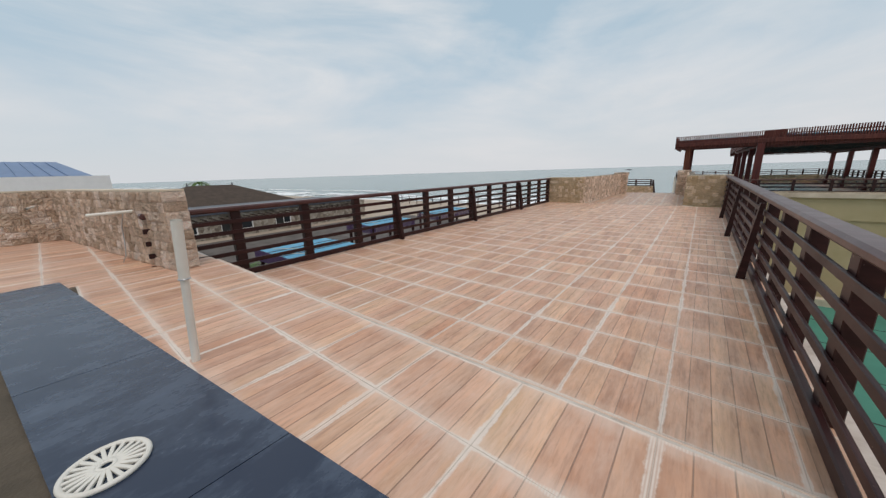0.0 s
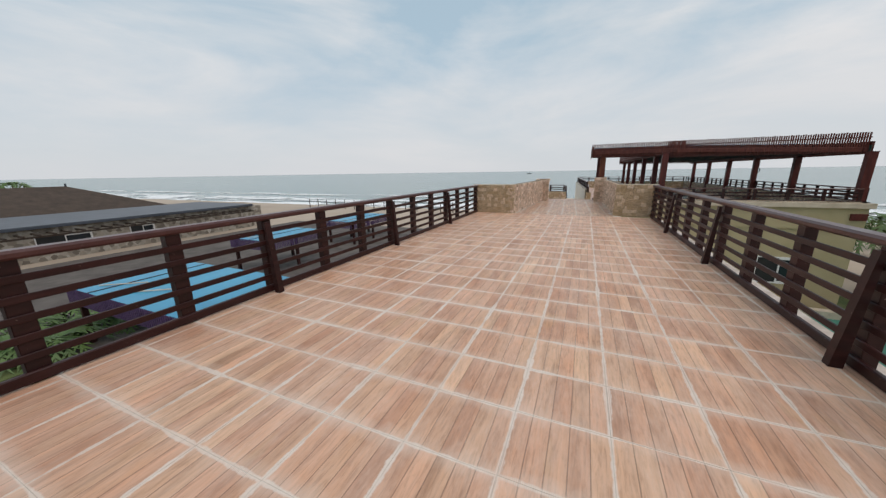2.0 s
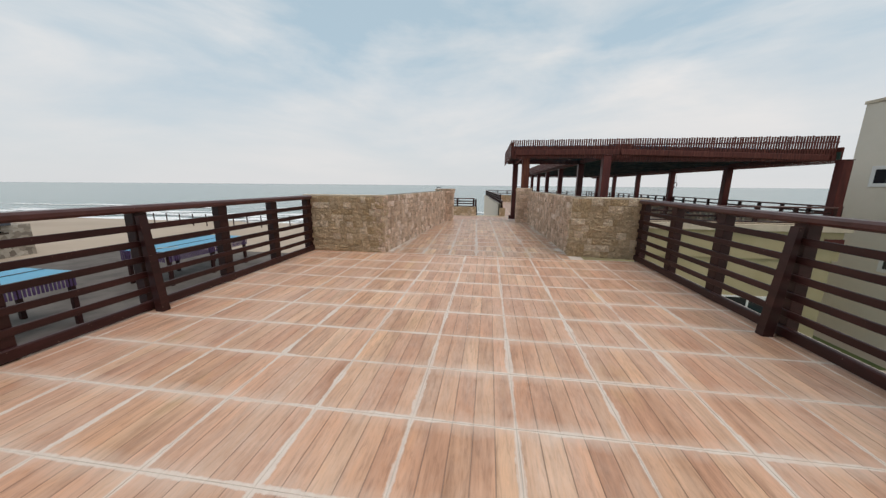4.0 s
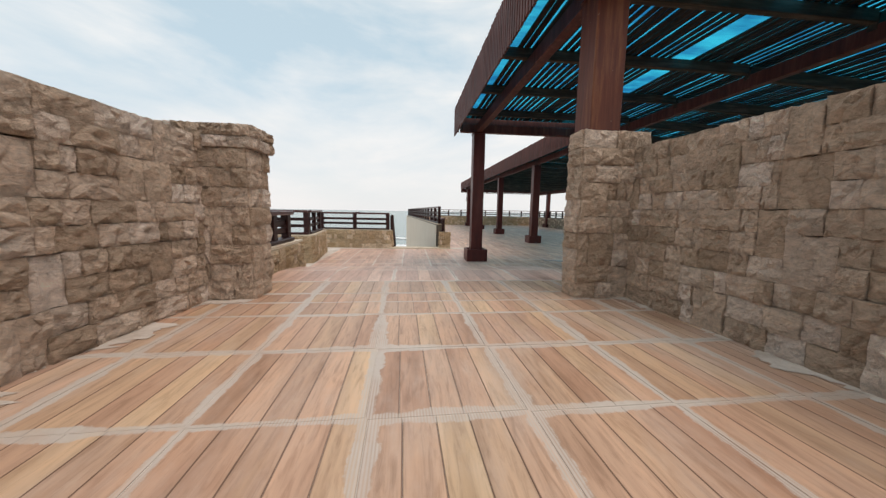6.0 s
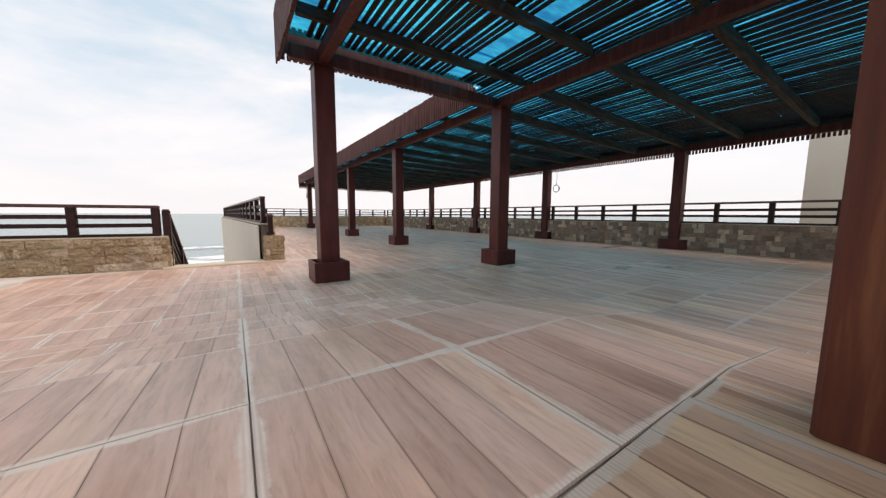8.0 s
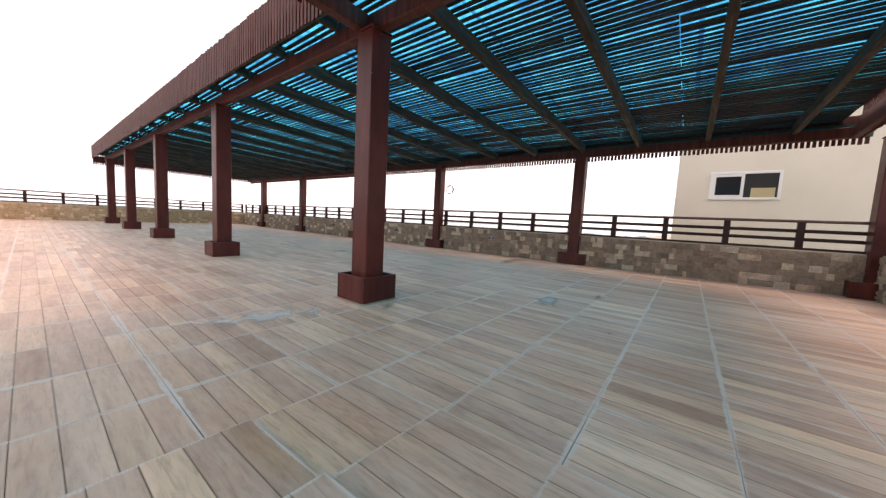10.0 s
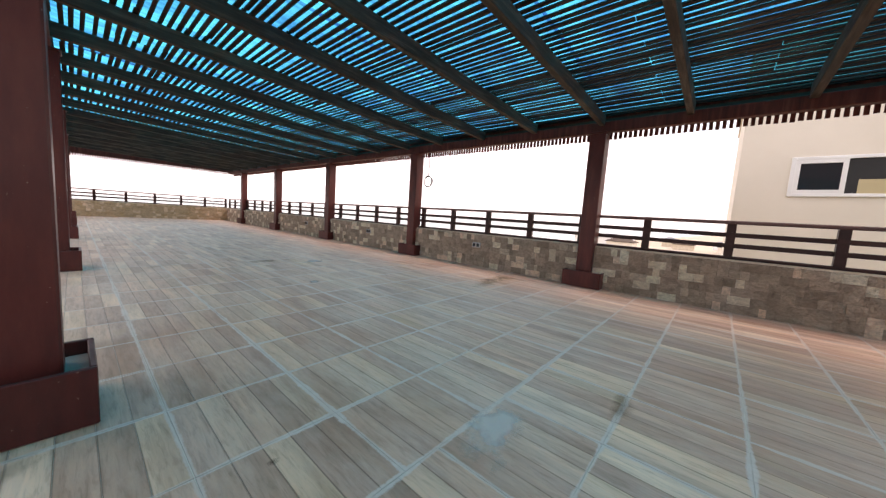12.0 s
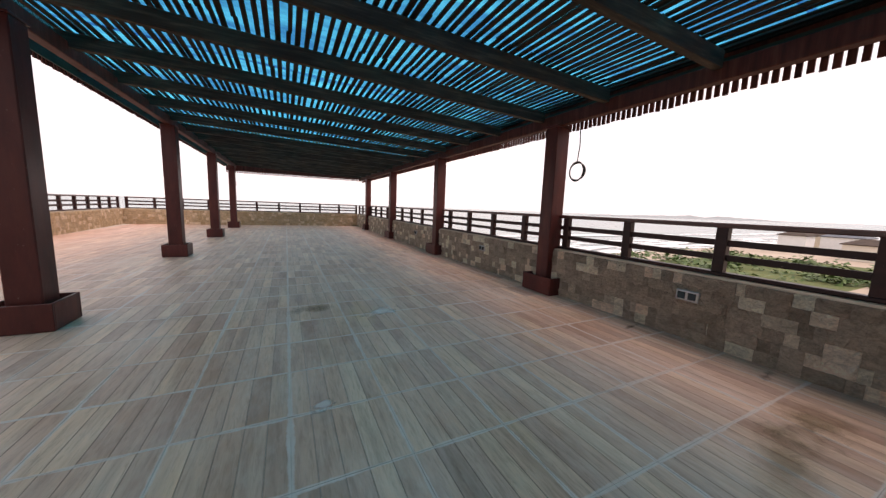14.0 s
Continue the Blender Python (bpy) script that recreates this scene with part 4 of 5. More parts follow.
# ---- head of the bridge ----
HEAD_DIR = Vector((-6.02, -0.87, 0)).normalized()
wall_run("wall_head", "split-face sandstone wall at the head of the bridge", (-10.95, 1.02), (-4.98, 1.89), START, 1.66, 0.29, "rb", "stone", 0.15)
wall_run("wall_head_side", "split-face sandstone wall with a pipe stub", (-11.1, -5.5), (-10.95, 1.3), START, 1.66, 0.3, "r", "stone", 0.15)
slab = thing("granite_counter", "dark polished granite strip with dusty smears", "ledge")
for k in range(4):
    a, b = -5.72 + 1.72 * k, -5.72 + 1.72 * (k + 1) - 0.006
    bm = bmesh.new()
    hull(bm, [(x, y, z) for x in (a, b) for y in (0.59 + 0.112 * (x + 1.06), 0.76 + 0.121 * (x + 5.7)) for z in (START - 0.2, START + 0.012)])
    part("panel", bm, M["granite"], slab)
pipe = thing("vent_pipe", "white plastic pipe with a joint standing on the floor", "pipe")
p0, p1 = Vector((-1.83, 1.30, START - 0.01)), Vector((-1.68, 1.34, 1.56))
for k, (u0, u1, r) in enumerate(((0, 0.66, 0.026), (0.62, 1.0, 0.032))):
    part("pipe_length", tube([tuple(p0.lerp(p1, u0)), tuple(p0.lerp(p1, u1))], r, res=12), M["pipe"], pipe)
part("wire", tube([tuple(p0.lerp(p1, 0.62) + Vector((0.034 * math.cos(a), 0.034 * math.sin(a), 0))) for a in np.linspace(0, 6.28, 12)], 0.005, True), M["steel"], pipe)
grate = thing("drain_grate", "white round plastic drain grate lying on granite", "grate", at=(-1.06, 0.76, START + 0.014))
part("rim", tube([(0.15 * math.cos(a), 0.15 * math.sin(a), 0.008) for a in np.linspace(0, 2 * math.pi, 33)[:-1]], 0.013, True), M["pipe"], grate)
part("hub", tube([(0.03 * math.cos(a), 0.03 * math.sin(a), 0.008) for a in np.linspace(0, 2 * math.pi, 17)[:-1]], 0.010, True), M["pipe"], grate)
for k in range(22):
    a = 2 * math.pi * k / 22
    bm = box(0.032, 0.15, -0.0085, 0.0085, 0, 0.014, 0.002)
    bm.transform(Matrix.Rotation(a, 4, "Z"))
    part("spoke", bm, M["pipe"], grate)
for (wx, wy, wz, ln) in ((-6.1, 1.75, 1.36, 0.55), (-10.9, 0.6, 1.33, 0.0)):
    stub = thing("pipe_stub", "short white pipe stub out of the stone wall", "pipe", "pipe stubs")
    part("stub", tube([(wx, wy + 0.1, wz), (wx + (0.5 if ln == 0 else -0.1), wy - ln, wz - 0.02)], 0.025, res=9), M["pipe"], stub)
cable = thing("cable", "grey cable hanging down the stone wall", "cable")
part("cord", tube([(-6.2, 1.60, 1.34), (-6.32, 1.56, 1.1), (-6.36, 1.55, 0.85), (-6.3, 1.52, 0.65), (-6.4, 1.48, START + 0.02)], 0.009), M["steel"], cable)

# coils of cable hanging from the roof beams
for (cx, cy, top, z) in ((11.16, 35.76, 2.64, 1.74), (LEFT_X, 54.2, 2.86, 1.95)):
    coil = thing("cable_coil", "coil of black cable hanging from a roof beam", "cable", "cable coils")
    for k in range(3):
        part("loop", tube([(cx + 0.01 * k, cy + (0.15 + 0.012 * k) * math.cos(a), z + (0.17 - 0.01 * k) * math.sin(a)) for a in np.linspace(0, 2 * math.pi, 25)[:-1]], 0.011, True), M["black"], coil)
    part("hanger", tube([(cx, cy, z + 0.17), (cx, cy - 0.03, (z + top) / 2), (cx, cy, top)], 0.009), M["black"], coil)

# sockets on the east parapet
for (sy, sz) in ((33.73, 0.0), (38.56, -0.01), (43.4, -0.02)):
    s = thing("wall_socket", "grey double wall socket set in the stones", "socket", "wall sockets")
    part("plate", box(EAST_X - 0.055, EAST_X + 0.02, sy - 0.13, sy + 0.13, sz - 0.07, sz + 0.07, 0.01), M["steel"], s)
    for k in (-1, 1):
        part("cover", box(EAST_X - 0.065, EAST_X - 0.05, sy + k * 0.06 - 0.045, sy + k * 0.06 + 0.045, sz - 0.045, sz + 0.045, 0.004), M["glass"], s)

# ---- below the bridge, seaward left: canopies, clad house, hipped roof ----


def canopy(name_label, x0, x1, y0, y1, z, panels):
    c = thing("shade_canopy", name_label, "canopy", "blue canopies")
    w = (x1 - x0) / panels
    for k in range(panels):
        part("roof_panel", box(x0 + k * w + 0.05, x0 + (k + 1) * w - 0.05, y0, y1, z, z + 0.03), M["canopy"], c, "flat blue roof sheet")
        part("batten", box(x0 + k * w - 0.04, x0 + k * w + 0.04, y0, y1, z - 0.02, z + 0.05), M["rail"], c)
    part("batten", box(x1 - 0.04, x1 + 0.04, y0, y1, z - 0.02, z + 0.05), M["rail"], c)
    n = int((y1 - y0) / 0.14)
    for side, xx in ((0, x1 + 0.08), ):
        for k in range(n):
            part("fringe_slat", box(xx - 0.015, xx + 0.015, y0 + k * 0.14, y0 + k * 0.14 + 0.08, z - 0.62, z + 0.08), M["purple"], c)
    n = int((x1 - x0) / 0.14)
    for k in range(n):
        part("fringe_slat", box(x0 + k * 0.14, x0 + k * 0.14 + 0.08, y0 - 0.1, y0 - 0.07, z - 0.62, z + 0.08), M["purple"], c)
    for xx in (x0 + 0.2, x1 - 0.2):
        for yy in np.linspace(y0 + 0.2, y1 - 0.2, 3):
            part("leg", box(xx - 0.1, xx + 0.1, yy - 0.1, yy + 0.1, GROUND, z - 0.02, 0.01), M["rail"], c)
    for k in range(2):
        part("loose_lath", beam_between((x0 + 1 + 2.2 * k, y0 + 0.6, z + 0.06), (x0 + 2.6 + 2.2 * k, y0 + 1.6, z + 0.09), 0.05, 0.03), M["coping"], c)
    return c


canopy("flat canopy with bright blue sheet roof and dark slat fringe", -20.6, -12.1, 8.7, 13.2, -2.6, 5)
canopy("flat canopy with bright blue sheet roof and dark slat fringe", -24.6, -20.8, 18.3, 23.6, -2.6, 2)
canopy("flat canopy with bright blue sheet roof and dark slat fringe", -25.5, -22.0, 29.0, 36.0, -2.9, 2)

clad_house = thing("clad_house", "low stone-clad house with a dark flat roof", "house")
part("wall", box(-56, -44.2, 2.0, 35.6, GROUND, -2.3), M["rubble"], clad_house)
part("roof", box(-56.4, -43.8, 1.0, 34.2, -2.3, -2.0, 0.03), M["roof_grey"], clad_house, "dark grey sheet roof")
for k in range(34):
    part("rafter_end", box(-44.2, -42.3, 3.0 + 0.9 * k, 3.14 + 0.9 * k, -2.75, -2.62), M["beam"], clad_house)
part("beam", box(-42.6, -42.45, 2.8, 33.2, -2.9, -2.75), M["beam"], clad_house)
for (a, b) in ((8.0, 11.5), (14.0, 17.5), (20.5, 22.5)):
    window(clad_house, a, b, -4.4, -3.1, -44.2, "x", 1)
for k in range(5):
    part("clad_panel", box(-44.19, -44.12, 24.0 + 1.9 * k, 25.85 + 1.9 * k, GROUND, -3.0, 0.01), M["rubble"], clad_house)

villa = thing("villa", "villa with a wide hipped brown shingle roof", "house")
part("wall", box(-79, -66, 12, 32, GROUND, -2.7), M["cream"], villa)


def hip(x0, x1, y0, y1, z0, z1, ry0, ry1):
    bm = bmesh.new()
    xm = (x0 + x1) / 2
    hull(bm, [(x0, y0, z0), (x1, y0, z0), (x1, y1, z0), (x0, y1, z0), (xm, ry0, z1), (xm, ry1, z1), (x0, y0, z0 - 0.15), (x1, y1, z0 - 0.15), (x1, y0, z0 - 0.15), (x0, y1, z0 - 0.15)])
    return bm


villa_roof = part("roof", hip(-80, -64.5, 9.5, 34.0, -2.6, 0.75, 18.0, 25.3), M["roof_brown"], villa)
part("roof", hip(-81, -63.2, 8.5, 35.2, -3.1, -2.4, 17, 27), M["roof_brown"], villa)
for yy in (18.0, 25.3):
    part("finial", tube([(-72.2, yy, 0.7), (-72.2, yy, 1.15)], 0.12), M["roof_grey"], villa_roof)

annex = thing("annex_house", "white flat house with a blue sheet roof", "house")
part("wall", box(-60, -40, -25, 5.1, GROUND, 2.45), M["white"], annex)
bm = bmesh.new()
hull(bm, [(-58, -24, 2.46), (-42, -24, 2.46), (-42, 4.3, 2.46), (-58, 4.3, 2.46), (-50, -22, 4.0), (-50, 2.6, 4.0)])
blue_roof = part("roof", bm, M["roof_blue"], annex, "ribbed blue sheet roof")
for k in range(30):
    part("rib", beam_between((-42.0, -23.3 + 0.9 * k, 2.5), (-49.6, -21.3 + 0.8 * k, 3.98), 0.06, 0.06), M["roof_blue"], blue_roof)

yard = tagged(new("pavement"), "pale paved yard below the bridge", "pavement", "", "structure")
part("paving", box(-42, -6.4, -6, 40, GROUND - 0.1, GROUND + 0.02), M["yard"], yard)
pool = thing("pool", "small turquoise swimming pool with pale rim", "pool")
part("water_surface", box(-22, -16, 14.2, 16.8, GROUND, GROUND + 0.06), M["pool"], pool)
for b in ((-22.3, -15.7, 13.9, 14.2), (-22.3, -15.7, 16.8, 17.1), (-22.3, -22, 14.2, 16.8), (-16, -15.7, 14.2, 16.8)):
    part("rim", box(*b, GROUND, GROUND + 0.12, 0.01), M["coping"], pool)
hut = thing("garden_house", "white rendered garden house with red-brown shutters", "house")
part("wall", box(-36, -30, 2.6, 7.2, GROUND, -1.35), M["white"], hut)
part("roof", box(-36.3, -29.7, 2.3, 7.5, -1.35, -1.2, 0.02), M["roof_brown"], hut)
for yy in (3.6, 5.3, 6.2):
    part("shutter", box(-30.0, -29.93, yy, yy + 0.5, -4.6, -3.4, 0.01), M["post"], hut)
part("wall", box(-29.9, -28.3, 6.9, 7.1, GROUND, -4.1), M["white"], hut)
bed = thing("planting_bed", "dark soil bed with pale kerb in the yard", "garden bed")
part("soil", box(-29.5, -25.6, 4.2, 6.4, GROUND, GROUND + 0.12), M["soil"], bed)
part("kerb", box(-25.6, -25.4, 4.2, 6.4, GROUND, GROUND + 0.2, 0.02), M["coping"], bed)
grass_bed = tagged(new("lawn"), "small green lawn with palms below the bridge", "grass", "", "structure")
part("turf", box(-25.2, -19.6, 5.6, 8.1, GROUND, GROUND + 0.06), M["grass"], grass_bed)
fence = thing("beach_fence", "row of thin posts along the beach", "fence")
for k in range(26):
    x = -60 + 2.6 * k
    part("post", box(x - 0.06, x + 0.06, 60, 60.12, GROUND - 0.6, GROUND + 1.5), M["rail"], fence)

# ---- plants ----


def palm(x, y, z, h, n, spread, label):
    p = thing("palm", label, "palm tree", "palms", at=(x, y, z))
    part("trunk", tube([(0, 0, 0), (0.06, 0.02, h * 0.5), (0.1, 0.05, h)], 0.09 if h > 1 else 0.06, res=9), M["trunk"], p)
    rr = random.Random(int(x * 10) + 5)
    for k in range(n):
        a = 2 * math.pi * k / n + rr.uniform(-0.2, 0.2)
        lift = rr.uniform(0.1, 0.9)
        bm = bmesh.new()
        pts = []
        for s in np.linspace(0, 1, 9):
            r = spread * s
            pts.append(Vector((0.1 + r * math.cos(a), 0.05 + r * math.sin(a), h + spread * (lift * s - 0.95 * s * s))))
        side = Vector((-math.sin(a), math.cos(a), 0))
        for i in range(1, 9):
            for sg in (-1, 1):
                w = spread * 0.30 * (1 - abs(i / 8 - 0.45))
                tip = pts[i] + side * sg * w + (pts[i] - pts[i - 1]) * 1.2 - Vector((0, 0, 0.12 * w))
                v = [bm.verts.new(q) for q in (pts[i - 1], pts[i], tip)]
                bm.faces.new(v)
        part("frond", bm, M["leaf"], p)
    return p


for (x, y) in ((-21.6, 6.7), (-23.4, 7.6), (-24.2, 9.2), (-22.0, 9.6), (-20.6, 8.0), (-21.2, 10.6), (-22.9, 11.2)):
    palm(x, y, GROUND, 0.7, 15, 1.5, "small green garden palm below the bridge")
palm(23.0, 44.0, GROUND, 2.6, 12, 2.2, "coconut palm on the sand")
palm(20.0, 40.0, GROUND, 1.6, 11, 1.8, "young coconut palm on the sand")
palm(-92, 25, GROUND, 6.0, 13, 3.2, "tall coconut palm near the beach")


def bush_field(name, x0, x1, y0, y1, n, size, label):
    """Low scrub: many leaf tufts."""
    rr = random.Random(int(x0) + 11)
    bm = bmesh.new()
    for k in range(n):
        cx, cy = rr.uniform(x0, x1), rr.uniform(y0, y1)
        if noise.noise((cx * 0.11, cy * 0.16, 3)) < -0.05:
            continue
        s = size * rr.uniform(0.5, 1.3)
        for i in range(26):
            d = Vector((rr.gauss(0, 1), rr.gauss(0, 1), abs(rr.gauss(0, 0.7)))) * s * 0.5
            c = Vector((cx, cy, GROUND - 0.02)) + d
            a, e = rr.uniform(0, 6.28), rr.uniform(0.1, 0.3) * s
            v = [bm.verts.new(c + Vector((math.cos(a + q) * e, math.sin(a + q) * e, e * rr.uniform(-0.5, 1.0)))) for q in (0, 1.9, 4.1)]
            bm.faces.new(v)
    ob = part(name, bm, M["leaf"])
    return tagged(ob, label, "bushes", "", "stuff")


bush_field("scrub", 24, 75, 34, 62, 420, 1.4, "low green scrub on the sand beyond the terrace")
bush_field("scrub", -25, -20, 5.8, 8.2, 70, 0.7, "low green garden shrubs below the bridge")

lawn = tagged(new("lawn"), "strip of rough grass beside the yellow house", "grass", "", "structure")
part("turf", box(EAST_X + 0.6, 13.8, 24, 40, GROUND - 0.05, GROUND + 0.05), M["grass"], lawn)
part("turf", box(30, 80, 36, 58, GROUND - 0.3, GROUND - 0.01), M["grass"], lawn)
court = thing("sports_court", "green painted court with thin dark lines", "court")
part("surface", box(4.6, 13.9, 10.5, 23.6, GROUND, GROUND + 0.05), M["teal"], court)
for k in range(5):
    part("line", box(4.6, 13.9, 11 + 2.6 * k, 11.05 + 2.6 * k, GROUND + 0.05, GROUND + 0.056), M["dark"], court)
part("kerb", box(4.2, 14.0, 23.6, 24.0, GROUND, GROUND + 0.4, 0.02), M["coping"], court)
part("kerb", box(4.2, 4.6, 10, 23.6, GROUND, GROUND + 0.4, 0.02), M["coping"], court)

# ---- along the shore to the right ----
rr = random.Random(3)
for k in range(9):
    x, y = 70 + rr.uniform(0, 95), 20 + rr.uniform(0, 45)
    w, d, h = rr.uniform(4, 9), rr.uniform(4, 7), rr.uniform(1.8, 3.2)
    hse = thing("beach_house", "small pale house far along the shore", "house", "shore houses")
    part("wall", box(x, x + w, y, y + d, GROUND - 0.2, GROUND + h), M[rr.choice(("cream", "white", "coping"))], hse)
    part("roof", hip(x - 0.3, x + w + 0.3, y - 0.3, y + d + 0.3, GROUND + h, GROUND + h + 0.9, y + 1.5, y + d - 1.5), M[rr.choice(("roof_brown", "roof_grey"))], hse)
for (x0, x1, y0, y1, h) in ((900, 2300, 700, 900, 13), (1500, 3200, 1000, 1250, 26)):
    head_land = tagged(new("backdrop"), "low wooded headland across the bay", "headland", "", "structure")
    bm = bmesh.new()
    xs = np.linspace(x0, x1, 90)
    tops = [bm.verts.new((x, (y0 + y1) / 2, SEA + h * (0.45 + 0.45 * noise.fractal((x * 0.004, 3, 1), 0.8, 2.1, 5)) * min(1, (x - x0) / (0.25 * (x1 - x0)) + 0.05))) for x in xs]
    fr = [bm.verts.new((x, y0, SEA)) for x in xs]
    bk = [bm.verts.new((x, y1, SEA)) for x in xs]
    for i in range(len(xs) - 1):
        bm.faces.new((fr[i], fr[i + 1], tops[i + 1], tops[i]))
        bm.faces.new((tops[i], tops[i + 1], bk[i + 1], bk[i]))
    part("wooded_slope", bm, M["far_slope"], head_land)
boat = thing("fishing_boat", "small dark fishing boat out at sea", "boat")
bm = bmesh.new()
hull(bm, [(-140 + u, 900 + v, SEA + w) for u, v, w in ((-8, 0, 1.6), (8, 0, 2), (-5, -2, 0), (5, -2, 0), (-5, 2, 0), (5, 2, 0), (-6, -2, 1.2), (6, -2, 1.2))])
part("hull", bm, M["roof_grey"], boat)
part("cabin", box(-143, -138, 899, 901, SEA + 1.2, SEA + 3.2), M["white"], boat)

# ---- stains and splashes on the tiles ----


def stain(kind, x, y, rx, ry, z, turn, label):
    s = tagged(new("floor_stain"), label, "stain", "floor stains", "structure")
    bm = bmesh.new()
    layer = bm.loops.layers.uv.new("UVMap")
    c = bm.verts.new((x, y, floor_z(x, y) + z))
    ring = []
    for k in range(20):
        a = 2 * math.pi * k / 20
        q = 1 + 0.25 * noise.noise((x + math.cos(a), y + math.sin(a), 0))
        px, py = rx * q * math.cos(a), ry * q * math.sin(a)
        gx, gy = x + px * math.cos(turn) - py * math.sin(turn), y + px * math.sin(turn) + py * math.cos(turn)
        ring.append(bm.verts.new((gx, gy, floor_z(gx, gy) + z)))
    for k in range(20):
        f = bm.faces.new((c, ring[k], ring[(k + 1) % 20]))
        for lp in f.loops:
            lp[layer].uv = (0, 0) if lp.vert == c else (1, 0)
    part("film", bm, M[kind], s)


for kind, sx, sy, rx, ry, turn in (
        ("pale_stain", 5.67, 29.72, 0.42, 0.24, 0.2),
        ("rust_stain", 6.50, 29.21, 0.30, 0.10, 0.1),
        ("rust_stain", 3.70, 31.05, 0.30, 0.12, 0.6),
        ("rust_stain", 9.45, 32.25, 0.85, 0.26, 0.15),
        ("rust_stain", 10.1, 32.35, 0.70, 0.30, 0.18),
        ("rust_stain", 6.78, 36.48, 0.50, 0.30, 0.2),
        ("pale_stain", 7.70, 36.05, 0.45, 0.26, 0.24),
        ("pale_stain", 6.68, 34.02, 0.16, 0.10, 0.3),
        ("pale_stain", 2.53, 31.58, 1.04, 0.30, -0.28),
        ("dark_stain", 4.61, 30.36, 0.06, 0.05, 0.2),
        ("dark_stain", 4.71, 28.74, 0.05, 0.05, 0.2),
        ("dark_stain", 10.85, 34.25, 0.34, 0.07, 0.1),
        ("dark_stain", 10.85, 32.81, 0.30, 0.10, 0.1),
        ("rust_stain", 0.06, 27.84, 0.34, 0.18, 0.5),
        ("pale_stain", -0.15, 28.02, 0.22, 0.10, 0.3),
):
    stain(kind, sx, sy, rx, ry, 0.006, turn, {"rust_stain": "brown water stain dried on the tiles", "pale_stain": "pale cement splash dried on the tiles", "dark_stain": "dark damp mark on the tiles"}[kind])

# ---- stones and tiles, laid last ----
rng = random.Random(7)


def stone_meshes(material, count=10):
    """Rough split-face stones in a unit cell: x along, y outward, z up."""
    out = []
    for k in range(count):
        bm = bmesh.new()
        n, mcount = 6, 5
        gridv = []
        for j in range(mcount):
            row = []
            for i in range(n):
                u, v = i / (n - 1) - 0.5, j / (mcount - 1) - 0.5
                edge = i in (0, n - 1) or j in (0, mcount - 1)
                uu = u * 1.0 + (rng.uniform(-0.02, 0.008) if edge else rng.uniform(-0.07, 0.07))
                vv = v * 1.0 + (rng.uniform(-0.03, 0.012) if edge else rng.uniform(-0.1, 0.1))
                row.append(bm.verts.new((uu, rng.uniform(0.66, 0.90) if edge else rng.uniform(0.70, 1.20), vv)))
            gridv.append(row)
        for j in range(mcount - 1):
            for i in range(n - 1):
                q = (gridv[j][i], gridv[j][i + 1], gridv[j + 1][i + 1], gridv[j + 1][i])
                if rng.random() < 0.5:
                    bm.faces.new((q[0], q[1], q[2]))
                    bm.faces.new((q[0], q[2], q[3]))
                else:
                    bm.faces.new((q[0], q[1], q[3]))
                    bm.faces.new((q[1], q[2], q[3]))
        rim = gridv[0] + [r[-1] for r in gridv[1:]] + gridv[-1][-2::-1] + [r[0] for r in gridv[-2:0:-1]]
        back = [bm.verts.new((v.co.x, 0.0, v.co.z)) for v in rim]
        for i in range(len(rim)):
            j = (i + 1) % len(rim)
            bm.faces.new((rim[j], rim[i], back[i], back[j]))
        me = bpy.data.meshes.new("stone")
        bm.to_mesh(me)
        bm.free()
        me.materials.append(material)
        out.append(me)
    return out


STONES = {k: stone_meshes(M[k]) for k in ("stone", "stone_warm", "stone_grey")}


def clad(root, start, d, outw, length, z0, height, course, stones, limit):
    """Courses of split stones on one face of a wall."""
    courses = max(2, round(height / course))
    ch = height / courses
    placed = []
    taken = set()
    for c in range(courses):
        u = 0.0
        while u < length - 0.01:
            w = rng.choice((0.6, 0.8, 1.0, 1.1, 1.3, 1.6, 2.0)) * ch
            if length - u - w < 0.5 * ch:
                w = length - u
            w = min(w, length - u)
            tall = 1
            held = [hi for cc, lo, hi in taken if cc == c and lo - 0.005 <= u < hi - 0.005]
            if held:
                u = max(held)
                continue
            for cc, lo, hi in taken:
                if cc == c and u < lo < u + w:
                    w = lo - u
            if w < 0.012:
                u += max(w, 0.01)
                continue
            if c < courses - 1 and 1.0 * ch < w < 2.0 * ch and rng.random() < 0.2:
                tall = 2
                taken.add((c + 1, u, u + w))
            h = ch * tall
            ctr = Vector(start) + Vector(d) * (u + w / 2)
            mx = Matrix((Vector(d) * (w - 0.003), Vector(outw) * rng.uniform(0.056, 0.082), Vector((0, 0, h - 0.003)))).transposed().to_4x4()
            mx.translation = (ctr.x, ctr.y, z0 + ch * c + h / 2)
            placed.append((rng.choice(STONES[stones]), mx))
            u += w
    scatter_pieces("stone", placed, M[stones], root, (lambda p: (p.x - 1) ** 2 * 0.2 + abs(p.y - 29)), limit)


for job in STONE_JOBS:
    clad(*job, 260)


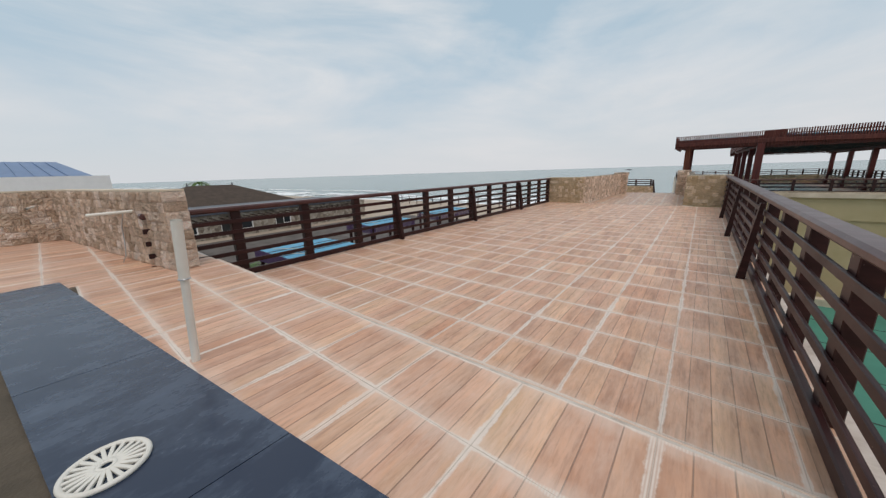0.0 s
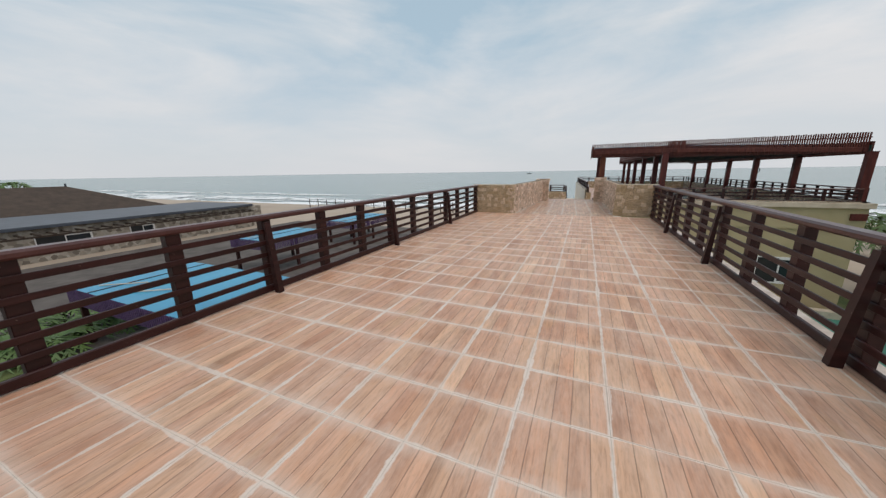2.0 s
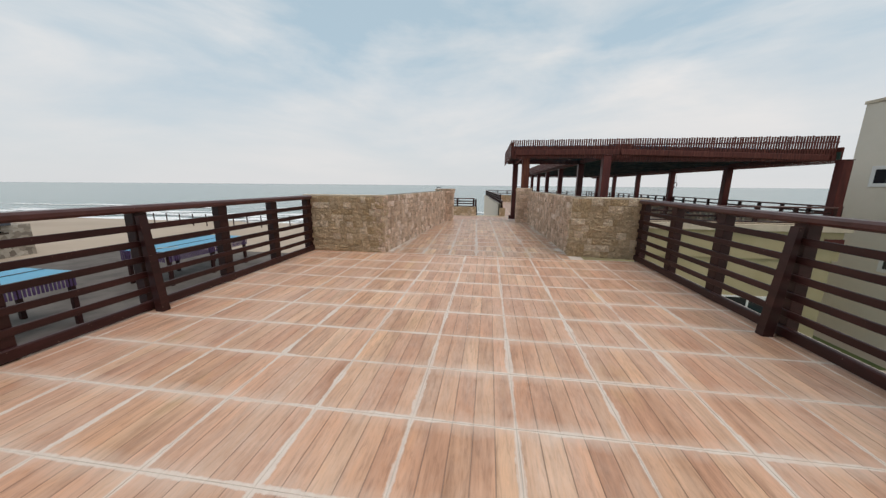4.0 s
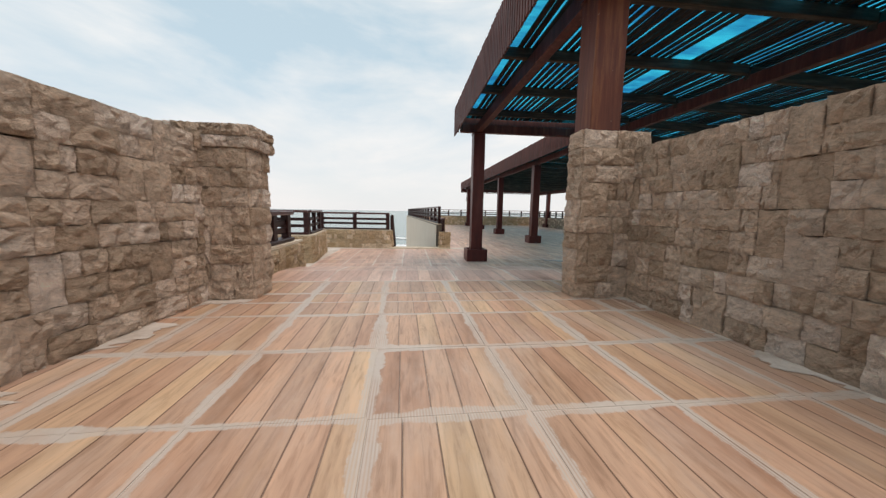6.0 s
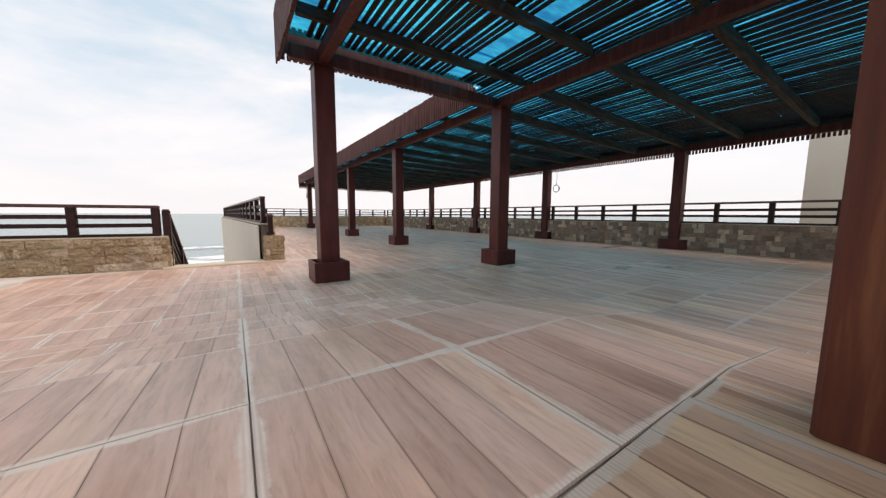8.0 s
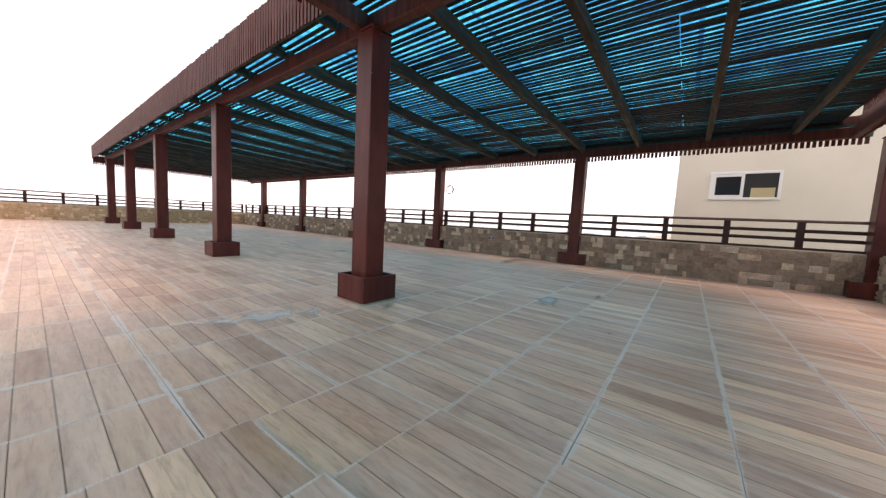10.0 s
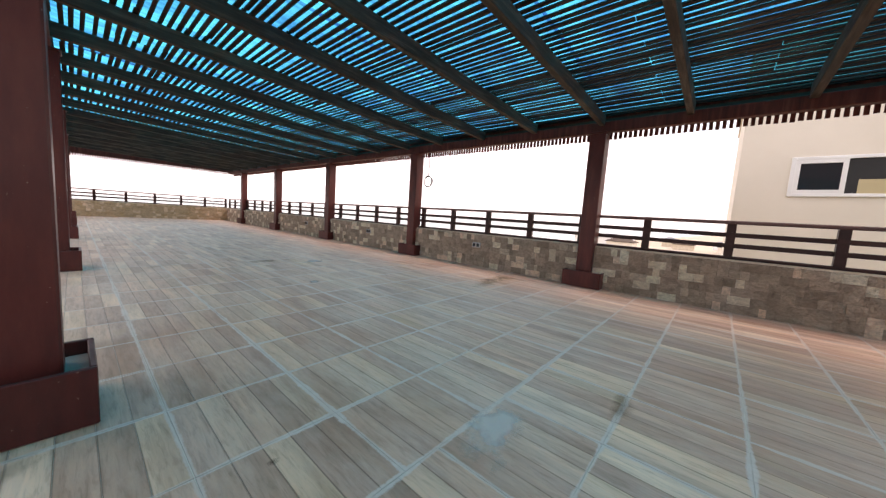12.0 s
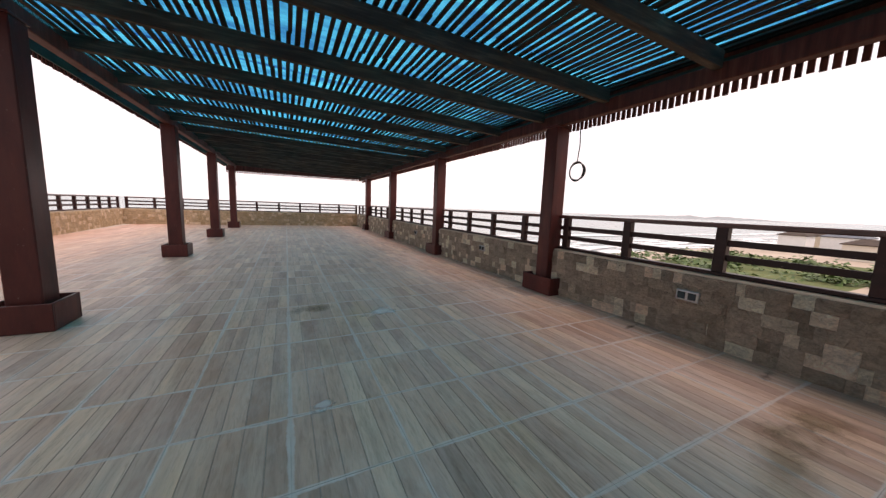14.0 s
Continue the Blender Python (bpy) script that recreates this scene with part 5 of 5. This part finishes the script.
def tile_meshes(material, gap, inset=0.012, count=4, planks=5):
    """A tile pressed with five planks; the cell is one metre each way."""
    out = []
    for k in range(count):
        bm = bmesh.new()
        for i in range(planks):
            a, b = i / planks, (i + 1) / planks
            lo, hi = a * (1 - 2 * inset) + inset + gap, b * (1 - 2 * inset) + inset - gap
            e = gap * 1.3
            y0, y1 = inset + 0.001, 0.999 - inset
            v = [bm.verts.new(p) for p in ((lo, y0, 0), (hi, y0, 0), (hi, y1, 0), (lo, y1, 0), (lo + e, y0 + e, 0.0105), (hi - e, y0 + e, 0.0105), (hi - e, y1 - e, 0.0105), (lo + e, y1 - e, 0.0105))]
            for f in ((4, 5, 6, 7), (0, 1, 5, 4), (1, 2, 6, 5), (2, 3, 7, 6), (3, 0, 4, 7)):
                bm.faces.new([v[j] for j in f])
        layer = bm.loops.layers.uv.new("UVMap")
        for f in bm.faces:
            for lp in f.loops:
                lp[layer].uv = (lp.vert.co.x, lp.vert.co.y)
        me = bpy.data.meshes.new("tile")
        bm.to_mesh(me)
        bm.free()
        me.materials.append(material)
        out.append(me)
    return out


def lay(root, regions, material, near, limit=300, gap=0.0028, pitch=(PITCH_X, PITCH_Y), origin=(6.46, 33.27), drift=0.0, base=None, inset=0.002):
    """Tiles over rectangles (x0, x1, y0, y1), on a lattice through origin; rows drift sideways by drift a metre; base: a level or the sloping floor."""
    meshes = tile_meshes(material, gap, inset)
    placed = []
    px, py = pitch
    level = floor_z if base is None else (lambda x, y: base)
    for x0, x1, y0, y1 in regions:
        for j in range(math.floor((y0 - origin[1]) / py), math.ceil((y1 - origin[1]) / py)):
            ya, yb = max(y0, origin[1] + j * py), min(y1, origin[1] + (j + 1) * py)
            if yb - ya < 0.03:
                continue
            ox = origin[0] + drift * (ya - origin[1])
            for i in range(math.floor((x0 - ox) / px), math.ceil((x1 - ox) / px)):
                xa, xb = max(x0, ox + i * px), min(x1, ox + (i + 1) * px)
                if xb - xa < 0.03:
                    continue
                za, zb, zc, zd = level(xa, ya), level(xb, ya), level(xa, yb), level(xb, yb)
                ex = Vector((xb - xa, 0, (zb + zd - za - zc) / 2))
                ey = Vector((drift * (yb - ya), yb - ya, (zc + zd - za - zb) / 2))
                z = (za + zb + zc + zd) / 4 - ex.z / 2 - ey.z / 2
                mx = Matrix((ex, ey, Vector((0, 0, 1)))).transposed().to_4x4()
                mx.translation = (xa + rng.uniform(-0.0008, 0.0008), ya + rng.uniform(-0.0008, 0.0008), z - 0.012 + rng.uniform(0, 0.0015))
                placed.append((rng.choice(meshes), mx))
    scatter_pieces("tile", placed, material, root, near, limit)


lay(deck, [(RAIL_L - 0.2, 1.95, 2.5, 18.7)], M["tile"], lambda p: abs(p.y - 6), 300, 0.0004, (0.715, 0.64), (-1.2, 8.29), 0.0, 0.0)
lay(deck, [(-3.84, PASS_R, 18.7, 25.75), (-3.84, 0.1, 25.75, LIP_Y)], M["passage_tile"], lambda p: abs(p.y - 24), 300, 0.0005, (0.628, 0.61), (-1.2, 22.37), -0.04, 0.0)
lay(head, [(-5.3, 1.7, 0.9, 2.48), (-11.2, -5.3, -0.6, 2.46)], M["tile"], lambda p: abs(p.x), 120, 0.0004, (0.715, 0.64), (-1.2, 8.29), 0.0, START)
lay(terrace, [(-4.1, 0.24, LIP_Y + 0.01, 34.32), (-0.6, 0.24, 34.8, FAR_Y), (-1.3, -0.6, 46, FAR_Y)], M["landing_tile"], lambda p: abs(p.y - 28), 300, 0.0004, (0.72, 0.66), (0.24, LIP_Y + 0.01))
lay(terrace, [(0.1, EAST_X, FRONT_Y + 0.25, LIP_Y + 0.01), (0.24, EAST_X, LIP_Y + 0.01, 29.86)], M["terrace_tile"], lambda p: abs(p.y - 28) + abs(p.x - 2), 260, 0.0006, (0.72, 0.66), (0.24, LIP_Y + 0.01))
lay(terrace, [(0.24, EAST_X, 29.86, FAR_Y)], M["terrace_tile"], lambda p: abs(p.y - 30) + abs(p.x - 5), 300, 0.0006)

# ---- bring the plan to metres ----
for me in bpy.data.meshes:
    me.transform(Matrix.Scale(U, 4))
for ob in scene.objects:
    if ob.type in ("MESH", "EMPTY"):
        ob.location = ob.location * U
